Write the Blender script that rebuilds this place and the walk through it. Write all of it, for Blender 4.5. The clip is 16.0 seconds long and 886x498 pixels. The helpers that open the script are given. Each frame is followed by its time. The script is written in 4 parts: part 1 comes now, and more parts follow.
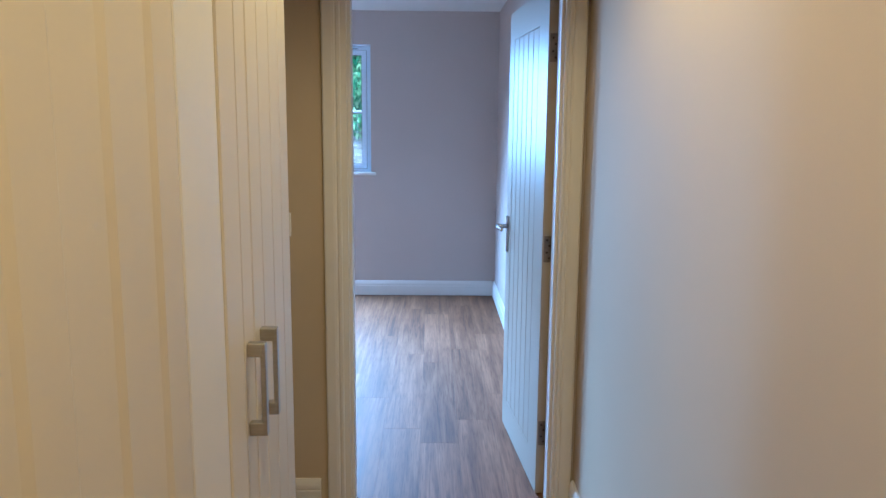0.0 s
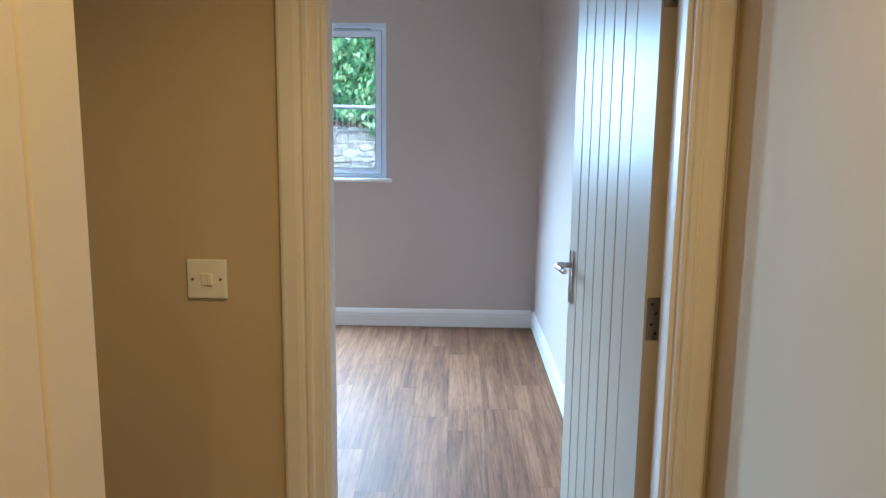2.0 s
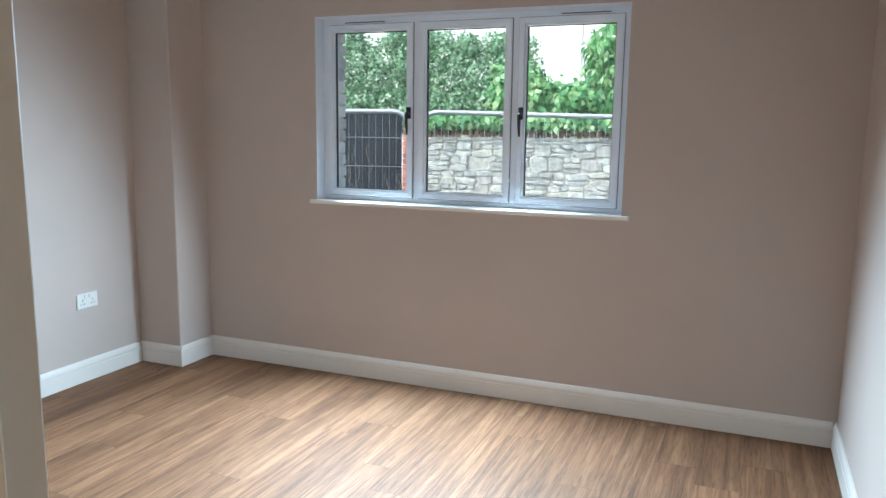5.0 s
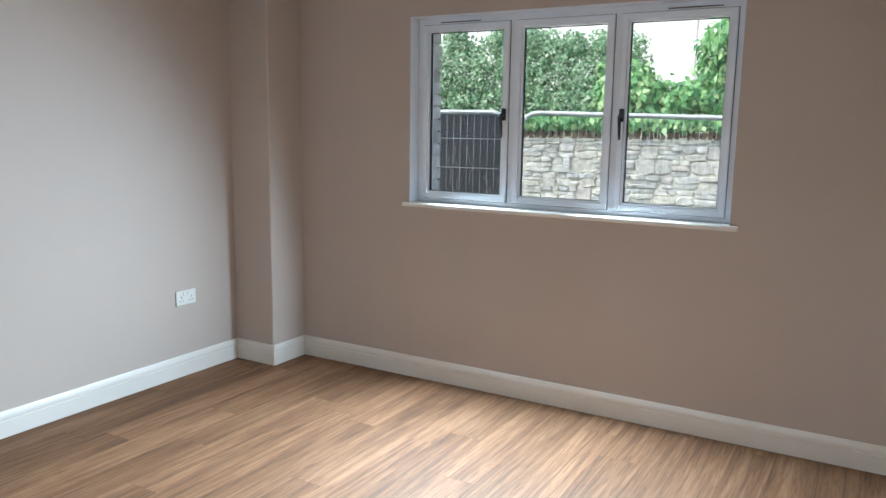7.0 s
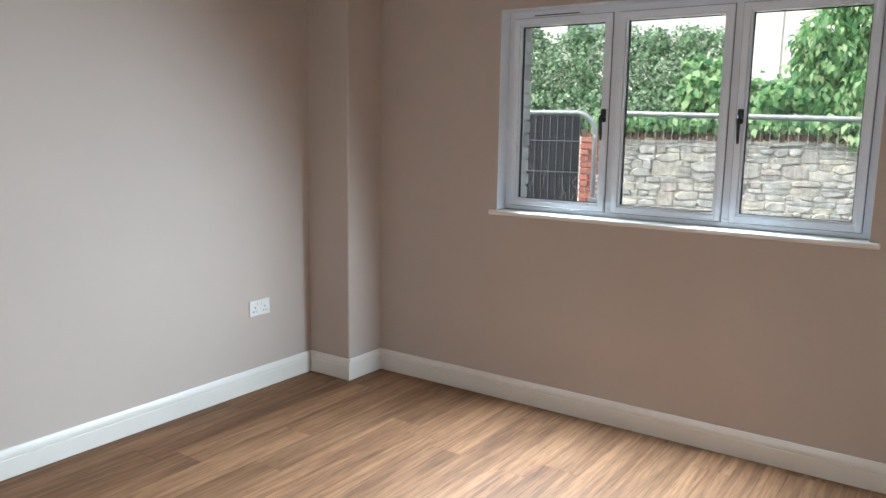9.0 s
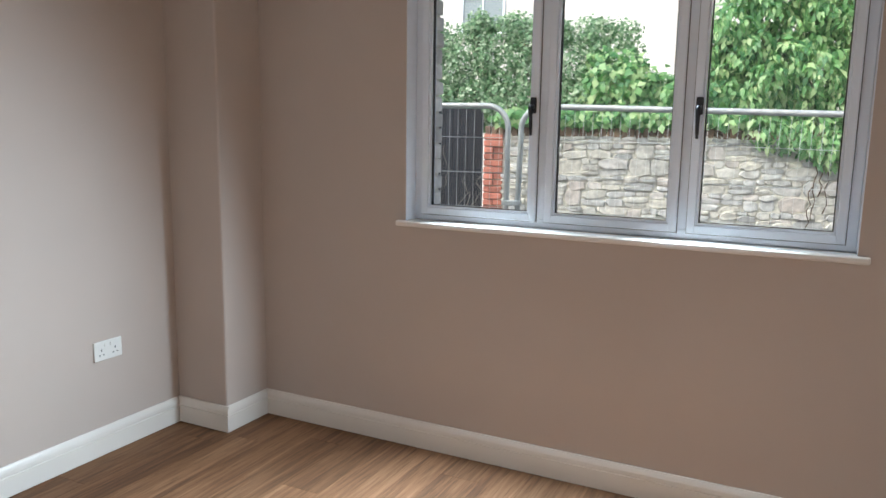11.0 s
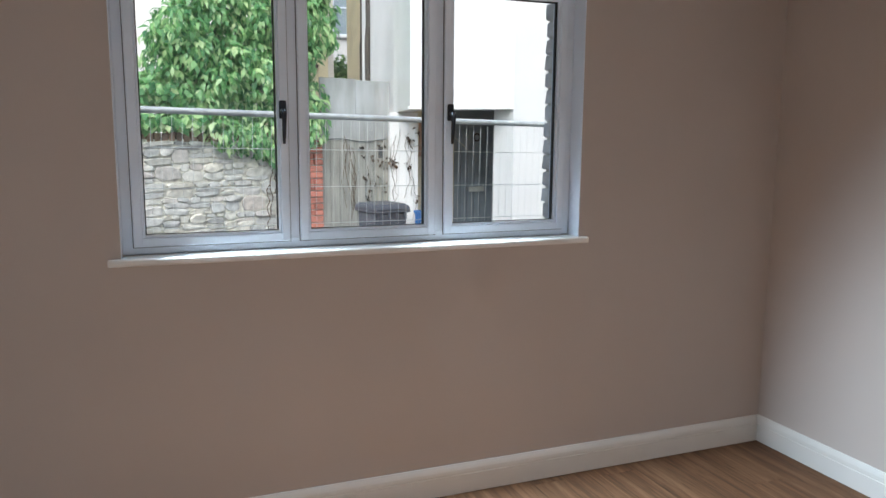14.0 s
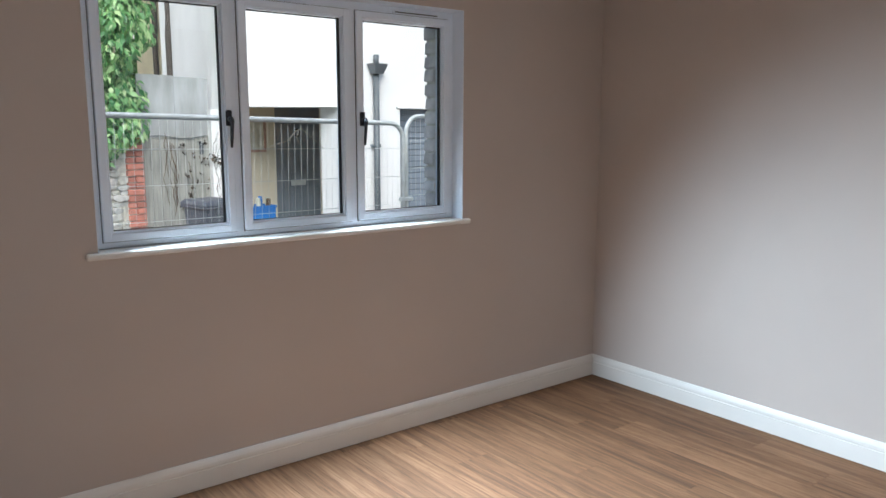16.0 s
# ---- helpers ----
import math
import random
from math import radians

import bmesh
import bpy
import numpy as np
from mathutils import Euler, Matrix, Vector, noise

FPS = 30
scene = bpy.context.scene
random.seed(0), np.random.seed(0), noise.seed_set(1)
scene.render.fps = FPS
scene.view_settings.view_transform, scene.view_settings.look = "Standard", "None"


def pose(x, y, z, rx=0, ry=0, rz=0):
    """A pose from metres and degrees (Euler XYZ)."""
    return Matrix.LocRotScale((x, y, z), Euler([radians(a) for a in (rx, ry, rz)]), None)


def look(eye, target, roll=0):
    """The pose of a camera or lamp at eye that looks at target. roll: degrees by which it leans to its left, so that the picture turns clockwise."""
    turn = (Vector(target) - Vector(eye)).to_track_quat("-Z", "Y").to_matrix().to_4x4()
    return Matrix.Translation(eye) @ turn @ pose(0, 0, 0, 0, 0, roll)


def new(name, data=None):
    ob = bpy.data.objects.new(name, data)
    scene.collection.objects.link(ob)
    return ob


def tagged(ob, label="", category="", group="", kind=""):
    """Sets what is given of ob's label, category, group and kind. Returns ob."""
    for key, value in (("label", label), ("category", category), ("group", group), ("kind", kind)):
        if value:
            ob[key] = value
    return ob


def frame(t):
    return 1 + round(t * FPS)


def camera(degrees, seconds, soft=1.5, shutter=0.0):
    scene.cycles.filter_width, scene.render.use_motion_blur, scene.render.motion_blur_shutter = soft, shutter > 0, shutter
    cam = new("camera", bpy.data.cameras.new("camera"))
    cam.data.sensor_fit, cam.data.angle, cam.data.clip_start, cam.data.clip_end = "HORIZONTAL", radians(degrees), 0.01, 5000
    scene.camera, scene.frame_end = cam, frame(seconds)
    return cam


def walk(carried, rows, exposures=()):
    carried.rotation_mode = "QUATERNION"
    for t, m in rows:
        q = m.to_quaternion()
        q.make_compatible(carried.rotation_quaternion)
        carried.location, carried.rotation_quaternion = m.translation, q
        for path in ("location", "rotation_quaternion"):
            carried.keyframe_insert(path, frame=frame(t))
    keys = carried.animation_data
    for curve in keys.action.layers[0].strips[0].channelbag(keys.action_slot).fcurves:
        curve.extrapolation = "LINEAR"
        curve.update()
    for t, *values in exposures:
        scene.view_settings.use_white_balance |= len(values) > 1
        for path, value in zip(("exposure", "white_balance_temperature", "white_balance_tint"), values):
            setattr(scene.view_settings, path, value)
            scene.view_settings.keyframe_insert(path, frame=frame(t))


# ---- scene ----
cam = camera(60.57, 16.0)
# seconds, place, pitch, roll, yaw
ROWS = [
    (0, -0.08, -0.864, 1.481, -9.395, -0.524, -0.771),
    (0.5, -0.086, -0.597, 1.459, -9.477, -0.624, -0.652),
    (1, -0.064, -0.281, 1.466, -9.384, -0.602, -0.106),
    (1.5, -0.104, 0.002, 1.455, -9.393, -0.638, 0.443),
    (2, -0.094, 0.275, 1.452, -9.379, -0.654, 1.183),
    (2.5, -0.018, 0.584, 1.468, -9.327, -0.527, 2.072),
    (3, 0.001, 0.853, 1.474, -9.277, -0.499, 3.428),
    (3.5, -0.021, 1.131, 1.48, -9.156, -0.533, 6.28),
    (4, -0.002, 1.375, 1.471, -9.118, -0.719, 10.892),
    (4.5, 0.003, 1.575, 1.483, -8.909, -0.746, 16.611),
    (5, 0.014, 1.693, 1.498, -9.064, -0.755, 22.278),
    (5.2, 0.021, 1.713, 1.506, -9.16, -0.724, 24.32),
    (7.5, 0.009, 1.9, 1.517, -9.144, -0.82, 31.375),
    (8, -0.041, 1.961, 1.523, -9.15, -0.779, 33.525),
    (8.5, -0.157, 1.998, 1.522, -9.289, -0.897, 34.885),
    (10.8, -0.672, 2.556, 1.499, -9.277, -0.843, 28.97),
    (11, -0.719, 2.651, 1.496, -9.318, -0.858, 26.854),
    (11.5, -1.03, 2.703, 1.503, -9.001, -1.025, 17.695),
    (12, -1.331, 2.719, 1.506, -8.8, -0.888, 8.909),
    (12.5, -1.583, 2.762, 1.485, -8.758, -0.863, 0.659),
    (13, -1.835, 2.848, 1.481, -8.833, -0.712, -7.198),
    (13.5, -2.068, 2.848, 1.489, -8.787, -0.55, -14.44),
    (14, -2.321, 2.842, 1.501, -8.72, -0.414, -21.523),
    (14.5, -2.554, 2.873, 1.498, -8.811, -0.358, -28.223),
    (15, -2.833, 2.798, 1.523, -8.863, -0.154, -33.043),
    (15.5, -3.09, 2.632, 1.55, -8.947, -0.071, -36.136),
    (16, -3.12, 2.55, 1.55, -9.246, -0.079, -37.902),
]
EXPOSURES = [(0.0, 1.10, 3870, 2), (1.5, 1.12, 4450, 1), (2.5, 1.04, 4950, -2), (3.5, 0.92, 5500, 0), (5.0, 0.84, 5500, -1),
             (8.0, 0.66, 6000, 3), (11.0, 0.60, 6200, 6), (12.5, 0.44, 5980, 5), (14.0, 0.40, 5880, 5), (16.0, 0.44, 5860, 5)]
walk(cam, [(t, pose(x, y, z, 90 + p, r, w)) for t, x, y, z, p, r, w in ROWS], EXPOSURES)

# ---- light ----
world = bpy.data.worlds.new("overcast_sky")
scene.world = world
world.use_nodes = True
wn, wl = world.node_tree.nodes, world.node_tree.links
sky = wn.new("ShaderNodeTexSky")
sky.sky_type = "NISHITA"
sky.sun_disc = False
sky.sun_elevation, sky.sun_rotation = radians(47), radians(200)
sky.dust_density, sky.air_density = 4.0, 1.4
wl.new(sky.outputs[0], wn["Background"].inputs[0])
wn["Background"].inputs[1].default_value = 0.15

sun = new("sun", bpy.data.lights.new("sun", "SUN"))
sun.data.energy, sun.data.angle, sun.data.color = 2.05, radians(45), (1.0, 0.99, 0.975)
sun.matrix_world = look((0, 0, 0), (0.55, 0.72, -0.85))

# daylight through the window opening: steep from the sky over the hedge, flatter from the bright white house opposite
for wx, tilt, turn, spread, watts in ((-2.25, -51, 27, 104, 7.0), (-1.62, -60, -26, 112, 5.2), (-1.38, -51, 27, 104, 7.0), (-0.75, -60, -26, 112, 5.2)):
    for wz in (1.32, 1.53, 1.74, 1.95):
        patch = new("window_daylight", bpy.data.lights.new("window_daylight", "AREA"))
        patch.data.shape, patch.data.size, patch.data.size_y = "RECTANGLE", 0.20, 0.10
        patch.data.energy, patch.data.color, patch.data.spread = watts, (0.72, 0.87, 1.0), radians(spread)
        patch.matrix_world = pose(wx, 5.600, wz, tilt, 0, turn)


def downlight_lamp(x, y, watts):
    ob = new("downlight_beam", bpy.data.lights.new("downlight_beam", "SPOT"))
    ob.data.energy, ob.data.color = watts, (1.0, 0.58, 0.16)
    ob.data.spot_size, ob.data.spot_blend, ob.data.shadow_soft_size = radians(146), 0.6, 0.035
    ob.matrix_world = pose(x, y, 2.34)


for lx, ly in ((-0.02, 0.75), (-0.02, -0.75), (-0.02, -2.2)):
    downlight_lamp(lx, ly, 20)


# ---- materials ----
def node_mat(name):
    m = bpy.data.materials.new(name)
    m.use_nodes = True
    return m, m.node_tree.nodes, m.node_tree.links, m.node_tree.nodes["Principled BSDF"]


def surface(name, colour, rough=0.6, vary=0.08, scale=6.0, bump=0.15, fine=220.0, metal=0.0, random_tone=0.0, stretch=(1, 1, 1), second=None, spec=0.5, world_space=False):
    """A painted, stony or metal surface: two scales of tone, fine relief, worn gloss."""
    m, n, l, b = node_mat(name)
    tc = n.new("ShaderNodeTexCoord")
    mp = n.new("ShaderNodeMapping")
    mp.inputs["Scale"].default_value = stretch
    if world_space:
        geo = n.new("ShaderNodeNewGeometry")
        l.new(geo.outputs["Position"], mp.inputs["Vector"])
    else:
        l.new(tc.outputs["Object"], mp.inputs["Vector"])
    big, small = n.new("ShaderNodeTexNoise"), n.new("ShaderNodeTexNoise")
    big.inputs["Scale"].default_value, big.inputs["Detail"].default_value = scale, 5
    small.inputs["Scale"].default_value, small.inputs["Detail"].default_value = fine, 3
    for t in (big, small):
        l.new(mp.outputs[0], t.inputs["Vector"])
    ramp = n.new("ShaderNodeValToRGB")
    lo = tuple(max(0, c * (1 - vary)) for c in colour)
    hi = second or tuple(min(1, c * (1 + vary)) for c in colour)
    ramp.color_ramp.elements[0].color, ramp.color_ramp.elements[1].color = (*lo, 1), (*hi, 1)
    ramp.color_ramp.elements[0].position, ramp.color_ramp.elements[1].position = 0.3, 0.7
    l.new(big.outputs["Fac"], ramp.inputs[0])
    out = ramp.outputs[0]
    if random_tone:
        info = n.new("ShaderNodeObjectInfo")
        hsv = n.new("ShaderNodeHueSaturation")
        mr = n.new("ShaderNodeMapRange")
        mr.inputs["To Min"].default_value, mr.inputs["To Max"].default_value = 1 - random_tone, 1 + random_tone
        l.new(info.outputs["Random"], mr.inputs["Value"])
        l.new(mr.outputs[0], hsv.inputs["Value"])
        l.new(out, hsv.inputs["Color"])
        out = hsv.outputs[0]
    l.new(out, b.inputs["Base Color"])
    rr = n.new("ShaderNodeMapRange")
    rr.inputs["To Min"].default_value, rr.inputs["To Max"].default_value = max(0.02, rough - 0.07), min(1, rough + 0.07)
    l.new(big.outputs["Fac"], rr.inputs["Value"])
    l.new(rr.outputs[0], b.inputs["Roughness"])
    b.inputs["Metallic"].default_value = metal
    b.inputs["Specular IOR Level"].default_value = spec
    if bump:
        bp = n.new("ShaderNodeBump")
        bp.inputs["Strength"].default_value, bp.inputs["Distance"].default_value = bump, 0.002
        l.new(small.outputs["Fac"], bp.inputs["Height"])
        l.new(bp.outputs[0], b.inputs["Normal"])
    return m


def plank_mat(name):
    """Greyed oak boards, grain along y, each board its own tone and offset."""
    m, n, l, b = node_mat(name)
    tc, info = n.new("ShaderNodeTexCoord"), n.new("ShaderNodeObjectInfo")
    mul = n.new("ShaderNodeVectorMath")
    mul.operation = "SCALE"
    comb = n.new("ShaderNodeCombineXYZ")
    for i in range(3):
        l.new(info.outputs["Random"], comb.inputs[i])
    l.new(comb.outputs[0], mul.inputs[0])
    mul.inputs["Scale"].default_value = 37.0
    add = n.new("ShaderNodeVectorMath")
    l.new(tc.outputs["Object"], add.inputs[0])
    l.new(mul.outputs[0], add.inputs[1])
    def noise_at(stretch, scale, detail, dist=0.0):
        mp = n.new("ShaderNodeMapping")
        mp.inputs["Scale"].default_value = stretch
        l.new(add.outputs[0], mp.inputs["Vector"])
        t = n.new("ShaderNodeTexNoise")
        t.inputs["Scale"].default_value, t.inputs["Detail"].default_value, t.inputs["Distortion"].default_value = scale, detail, dist
        l.new(mp.outputs[0], t.inputs["Vector"])
        return t.outputs["Fac"]
    grain = noise_at((11, 0.42, 1), 3.0, 6, 1.1)
    pore = noise_at((60, 2.2, 1), 4.0, 4)
    patch = noise_at((3.4, 0.6, 1), 1.7, 3, 0.4)
    ramp = n.new("ShaderNodeValToRGB")
    e = ramp.color_ramp.elements
    e[0].position, e[0].color = 0.30, (0.098, 0.048, 0.027, 1)
    e[1].position, e[1].color = 0.72, (0.288, 0.156, 0.084, 1)
    mid = e.new(0.5)
    mid.color = (0.19, 0.095, 0.048, 1)
    mix = n.new("ShaderNodeMath")
    mix.operation = "MULTIPLY_ADD"
    l.new(patch, mix.inputs[0])
    mix.inputs[1].default_value = 0.45
    half = n.new("ShaderNodeMath")
    half.operation = "MULTIPLY_ADD"
    l.new(grain, half.inputs[0])
    half.inputs[1].default_value, half.inputs[2].default_value = 0.75, -0.1
    l.new(half.outputs[0], mix.inputs[2])
    l.new(mix.outputs[0], ramp.inputs[0])
    dark = n.new("ShaderNodeMapRange")
    dark.inputs["From Min"].default_value, dark.inputs["From Max"].default_value = 0.32, 0.5
    dark.inputs["To Min"].default_value, dark.inputs["To Max"].default_value = 0.64, 1.0
    l.new(pore, dark.inputs["Value"])
    tone = n.new("ShaderNodeMapRange")
    tone.inputs["To Min"].default_value, tone.inputs["To Max"].default_value = 0.85, 1.14
    l.new(info.outputs["Random"], tone.inputs["Value"])
    val = n.new("ShaderNodeMath")
    val.operation = "MULTIPLY"
    l.new(dark.outputs[0], val.inputs[0])
    l.new(tone.outputs[0], val.inputs[1])
    hsv = n.new("ShaderNodeHueSaturation")
    l.new(ramp.outputs[0], hsv.inputs["Color"])
    l.new(val.outputs[0], hsv.inputs["Value"])
    l.new(hsv.outputs[0], b.inputs["Base Color"])
    rr = n.new("ShaderNodeMapRange")
    rr.inputs["To Min"].default_value, rr.inputs["To Max"].default_value = 0.52, 0.66
    l.new(grain, rr.inputs["Value"])
    l.new(rr.outputs[0], b.inputs["Roughness"])
    b.inputs["Specular IOR Level"].default_value = 0.16
    bp = n.new("ShaderNodeBump")
    bp.inputs["Strength"].default_value, bp.inputs["Distance"].default_value = 0.25, 0.0012
    l.new(pore, bp.inputs["Height"])
    l.new(bp.outputs[0], b.inputs["Normal"])
    return m


def leaf_mat(name, dark, light, yellow):
    m, n, l, b = node_mat(name)
    geo = n.new("ShaderNodeNewGeometry")
    ramp = n.new("ShaderNodeValToRGB")
    e = ramp.color_ramp.elements
    e[0].color, e[1].color = (*dark, 1), (*yellow, 1)
    e[1].position = 1.0
    mid = e.new(0.62)
    mid.color = (*light, 1)
    l.new(geo.outputs["Random Per Island"], ramp.inputs[0])
    l.new(ramp.outputs[0], b.inputs["Base Color"])
    b.inputs["Roughness"].default_value = 0.34
    tr = n.new("ShaderNodeBsdfTranslucent")
    l.new(ramp.outputs[0], tr.inputs["Color"])
    mx = n.new("ShaderNodeMixShader")
    mx.inputs[0].default_value = 0.42
    l.new(b.outputs[0], mx.inputs[1])
    l.new(tr.outputs[0], mx.inputs[2])
    l.new(mx.outputs[0], n["Material Output"].inputs["Surface"])
    return m


def rubble_mat(name):
    """Mixed rubble: each stone grey, buff, ochre or pale, mottled and pitted."""
    m, n, l, b = node_mat(name)
    geo, info = n.new("ShaderNodeNewGeometry"), n.new("ShaderNodeObjectInfo")
    pick = n.new("ShaderNodeValToRGB")
    e = pick.color_ramp.elements
    e[0].position, e[0].color = 0.0, (0.36, 0.37, 0.36, 1)
    e[1].position, e[1].color = 1.0, (0.70, 0.69, 0.62, 1)
    for at, c in ((0.18, (0.49, 0.50, 0.47)), (0.38, (0.57, 0.56, 0.46)), (0.54, (0.46, 0.45, 0.38)), (0.68, (0.60, 0.56, 0.42)), (0.82, (0.54, 0.55, 0.52)), (0.92, (0.50, 0.42, 0.34))):
        e.new(at).color = (*c, 1)
    l.new(info.outputs["Random"], pick.inputs[0])
    mottle, pit = n.new("ShaderNodeTexNoise"), n.new("ShaderNodeTexNoise")
    mottle.inputs["Scale"].default_value, mottle.inputs["Detail"].default_value = 13.0, 6
    pit.inputs["Scale"].default_value, pit.inputs["Detail"].default_value = 42.0, 4
    for t in (mottle, pit):
        l.new(geo.outputs["Position"], t.inputs["Vector"])
    val = n.new("ShaderNodeMapRange")
    val.inputs["From Min"].default_value, val.inputs["From Max"].default_value = 0.3, 0.7
    val.inputs["To Min"].default_value, val.inputs["To Max"].default_value = 0.70, 1.34
    l.new(mottle.outputs["Fac"], val.inputs["Value"])
    hsv = n.new("ShaderNodeHueSaturation")
    hsv.inputs["Saturation"].default_value = 0.52
    l.new(pick.outputs[0], hsv.inputs["Color"])
    l.new(val.outputs[0], hsv.inputs["Value"])
    l.new(hsv.outputs[0], b.inputs["Base Color"])
    b.inputs["Roughness"].default_value = 0.92
    bp = n.new("ShaderNodeBump")
    bp.inputs["Strength"].default_value, bp.inputs["Distance"].default_value = 0.9, 0.006
    l.new(pit.outputs["Fac"], bp.inputs["Height"])
    l.new(bp.outputs[0], b.inputs["Normal"])
    return m


WALL = surface("greige_wall_paint", (0.525, 0.446, 0.396), 0.85, 0.03, 1.6, 0.10, 320, spec=0.3, world_space=True)
# yellower than WALL: the downlights' warm tint is mixed into the paint colour
HALL = surface("lamp_tinted_hall_wall_paint", (0.54, 0.44, 0.30), 0.80, 0.03, 1.6, 0.10, 320, spec=0.3, world_space=True)
CEILING = surface("ceiling_white_paint", (0.80, 0.80, 0.79), 0.9, 0.02, 2.0, 0.08, 300, spec=0.3, world_space=True)
TRIM = surface("white_satin_trim", (0.76, 0.71, 0.655), 0.38, 0.025, 5.0, 0.05, 160, world_space=True)
# base colour well below off-white: the leaf's weaker, warmer light is put into it
DOORPAINT = surface("dimmed_off_white_door_paint", (0.42, 0.365, 0.29), 0.36, 0.03, 4.0, 0.05, 140, stretch=(1, 1, 0.12), spec=0.09)
CABINET = surface("cream_cupboard_paint", (0.68, 0.60, 0.475), 0.42, 0.025, 4.0, 0.05, 150)
# white plastic with the blue cast of sky light put into its base colour
UPVC = surface("sky_tinted_white_window_plastic", (0.80, 0.86, 0.95), 0.34, 0.02, 8.0, 0.03, 90)
PLASTIC = surface("white_switch_plastic", (0.80, 0.78, 0.74), 0.32, 0.02, 20.0, 0.0, 90)
SLOT = surface("dark_slot", (0.02, 0.02, 0.02), 0.6, 0.2, 20.0, 0.0)
CHROME = surface("polished_chrome", (0.62, 0.62, 0.63), 0.14, 0.05, 30.0, 0.02, 300, metal=1.0)
NICKEL = surface("brushed_nickel", (0.50, 0.48, 0.44), 0.32, 0.08, 30.0, 0.06, 300, metal=1.0, stretch=(1, 1, 8))
HINGE = surface("satin_steel_hinge", (0.24, 0.20, 0.165), 0.42, 0.12, 40.0, 0.05, 300, metal=1.0)
DARKHANDLE = surface("dark_chrome_handle", (0.05, 0.05, 0.055), 0.36, 0.15, 30.0, 0.02, 300, metal=1.0)
# dark colour for the shaded gap between sash and frame
SHADOWLINE = surface("grey_shadow_line", (0.14, 0.145, 0.16), 0.7, 0.1, 30.0, 0.0)
GASKET = surface("black_rubber_gasket", (0.025, 0.025, 0.028), 0.6, 0.1, 30.0, 0.0)
FLOORBASE = surface("floor_underlay", (0.05, 0.035, 0.025), 0.9, 0.2, 5.0, 0.1)
PLANK = plank_mat("oak_vinyl_plank")
STONE = rubble_mat("grey_buff_rubble_stone")
MORTAR = surface("lime_mortar", (0.60, 0.585, 0.51), 0.95, 0.3, 14.0, 0.9, 70, world_space=True)
REDBRICK = surface("red_brick", (0.47, 0.18, 0.13), 0.9, 0.25, 14.0, 0.6, 90, random_tone=0.25, world_space=True)
GREYBRICK = surface("grey_buff_brick", (0.64, 0.625, 0.60), 0.9, 0.2, 14.0, 0.6, 90, random_tone=0.2, world_space=True)
RENDERWALL = surface("white_render", (0.84, 0.835, 0.82), 0.9, 0.05, 1.3, 0.4, 70, world_space=True)
YELLOWWALL = surface("cream_render", (0.83, 0.76, 0.56), 0.9, 0.1, 1.6, 0.4, 70, world_space=True)
FARWALL = surface("pale_far_render", (0.83, 0.81, 0.79), 0.9, 0.04, 0.8, 0.3, 50, world_space=True)
OLDWOOD = surface("weathered_grey_board", (0.37, 0.38, 0.35), 0.9, 0.3, 5.0, 0.7, 60, random_tone=0.10, stretch=(6, 6, 0.6), second=(0.45, 0.45, 0.41))
BLACKWOOD = surface("black_stained_slat", (0.020, 0.024, 0.032), 0.75, 0.3, 5.0, 0.4, 60, random_tone=0.2, stretch=(5, 5, 0.5), spec=0.25)
DARKDOOR = surface("dark_grey_door_paint", (0.20, 0.235, 0.28), 0.45, 0.15, 5.0, 0.1, 90)
GALV = surface("galvanised_tube", (0.66, 0.69, 0.68), 0.45, 0.12, 16.0, 0.1, 120, metal=0.3)
PIPE = surface("grey_painted_pipe", (0.10, 0.115, 0.125), 0.5, 0.15, 10.0, 0.1, 90)
DARKPIPE = surface("dark_brown_iron_pipe", (0.085, 0.070, 0.058), 0.6, 0.25, 8.0, 0.2, 90)
BINPLASTIC = surface("dark_grey_bin_plastic", (0.085, 0.095, 0.12), 0.5, 0.12, 8.0, 0.1, 90)
BLUE = surface("blue_crate_plastic", (0.03, 0.19, 0.58), 0.45, 0.1, 10.0, 0.1, 90)
ASPHALT = surface("worn_asphalt", (0.10, 0.10, 0.10), 0.95, 0.3, 3.0, 0.8, 60, world_space=True)
PAPER = surface("notice_paper", (0.60, 0.60, 0.50), 0.8, 0.15, 12.0, 0.0)
FRAMEWOOD = surface("pale_red_brown_frame", (0.50, 0.32, 0.25), 0.6, 0.2, 10.0, 0.1)
BARK = surface("twig_bark", (0.11, 0.075, 0.045), 0.9, 0.3, 10.0, 0.5, 60, world_space=True)
HEDGELEAF = leaf_mat("hedge_leaf", (0.10, 0.225, 0.10), (0.30, 0.48, 0.27), (0.58, 0.69, 0.50))
VINELEAF = leaf_mat("vine_leaf", (0.08, 0.24, 0.095), (0.30, 0.57, 0.23), (0.66, 0.82, 0.44))
FARLEAF = leaf_mat("far_leaf", (0.08, 0.17, 0.05), (0.20, 0.36, 0.10), (0.34, 0.50, 0.16))

gm, gn, gl, gb = node_mat("clear_window_glass")
gb.inputs["Base Color"].default_value = (1, 1, 1, 1)
gb.inputs["Transmission Weight"].default_value, gb.inputs["Roughness"].default_value, gb.inputs["IOR"].default_value = 1.0, 0.0, 1.45
GLASS = gm
dgm, dgn, dgl, dgb = node_mat("dark_house_glass")
dgb.inputs["Base Color"].default_value = (0.30, 0.36, 0.40, 1)
dgb.inputs["Roughness"].default_value = 0.08
HOUSEGLASS = dgm
em, en, el, eb = node_mat("downlight_lens")
eb.inputs["Emission Color"].default_value = (1.0, 0.8, 0.55, 1)
eb.inputs["Emission Strength"].default_value = 8.0
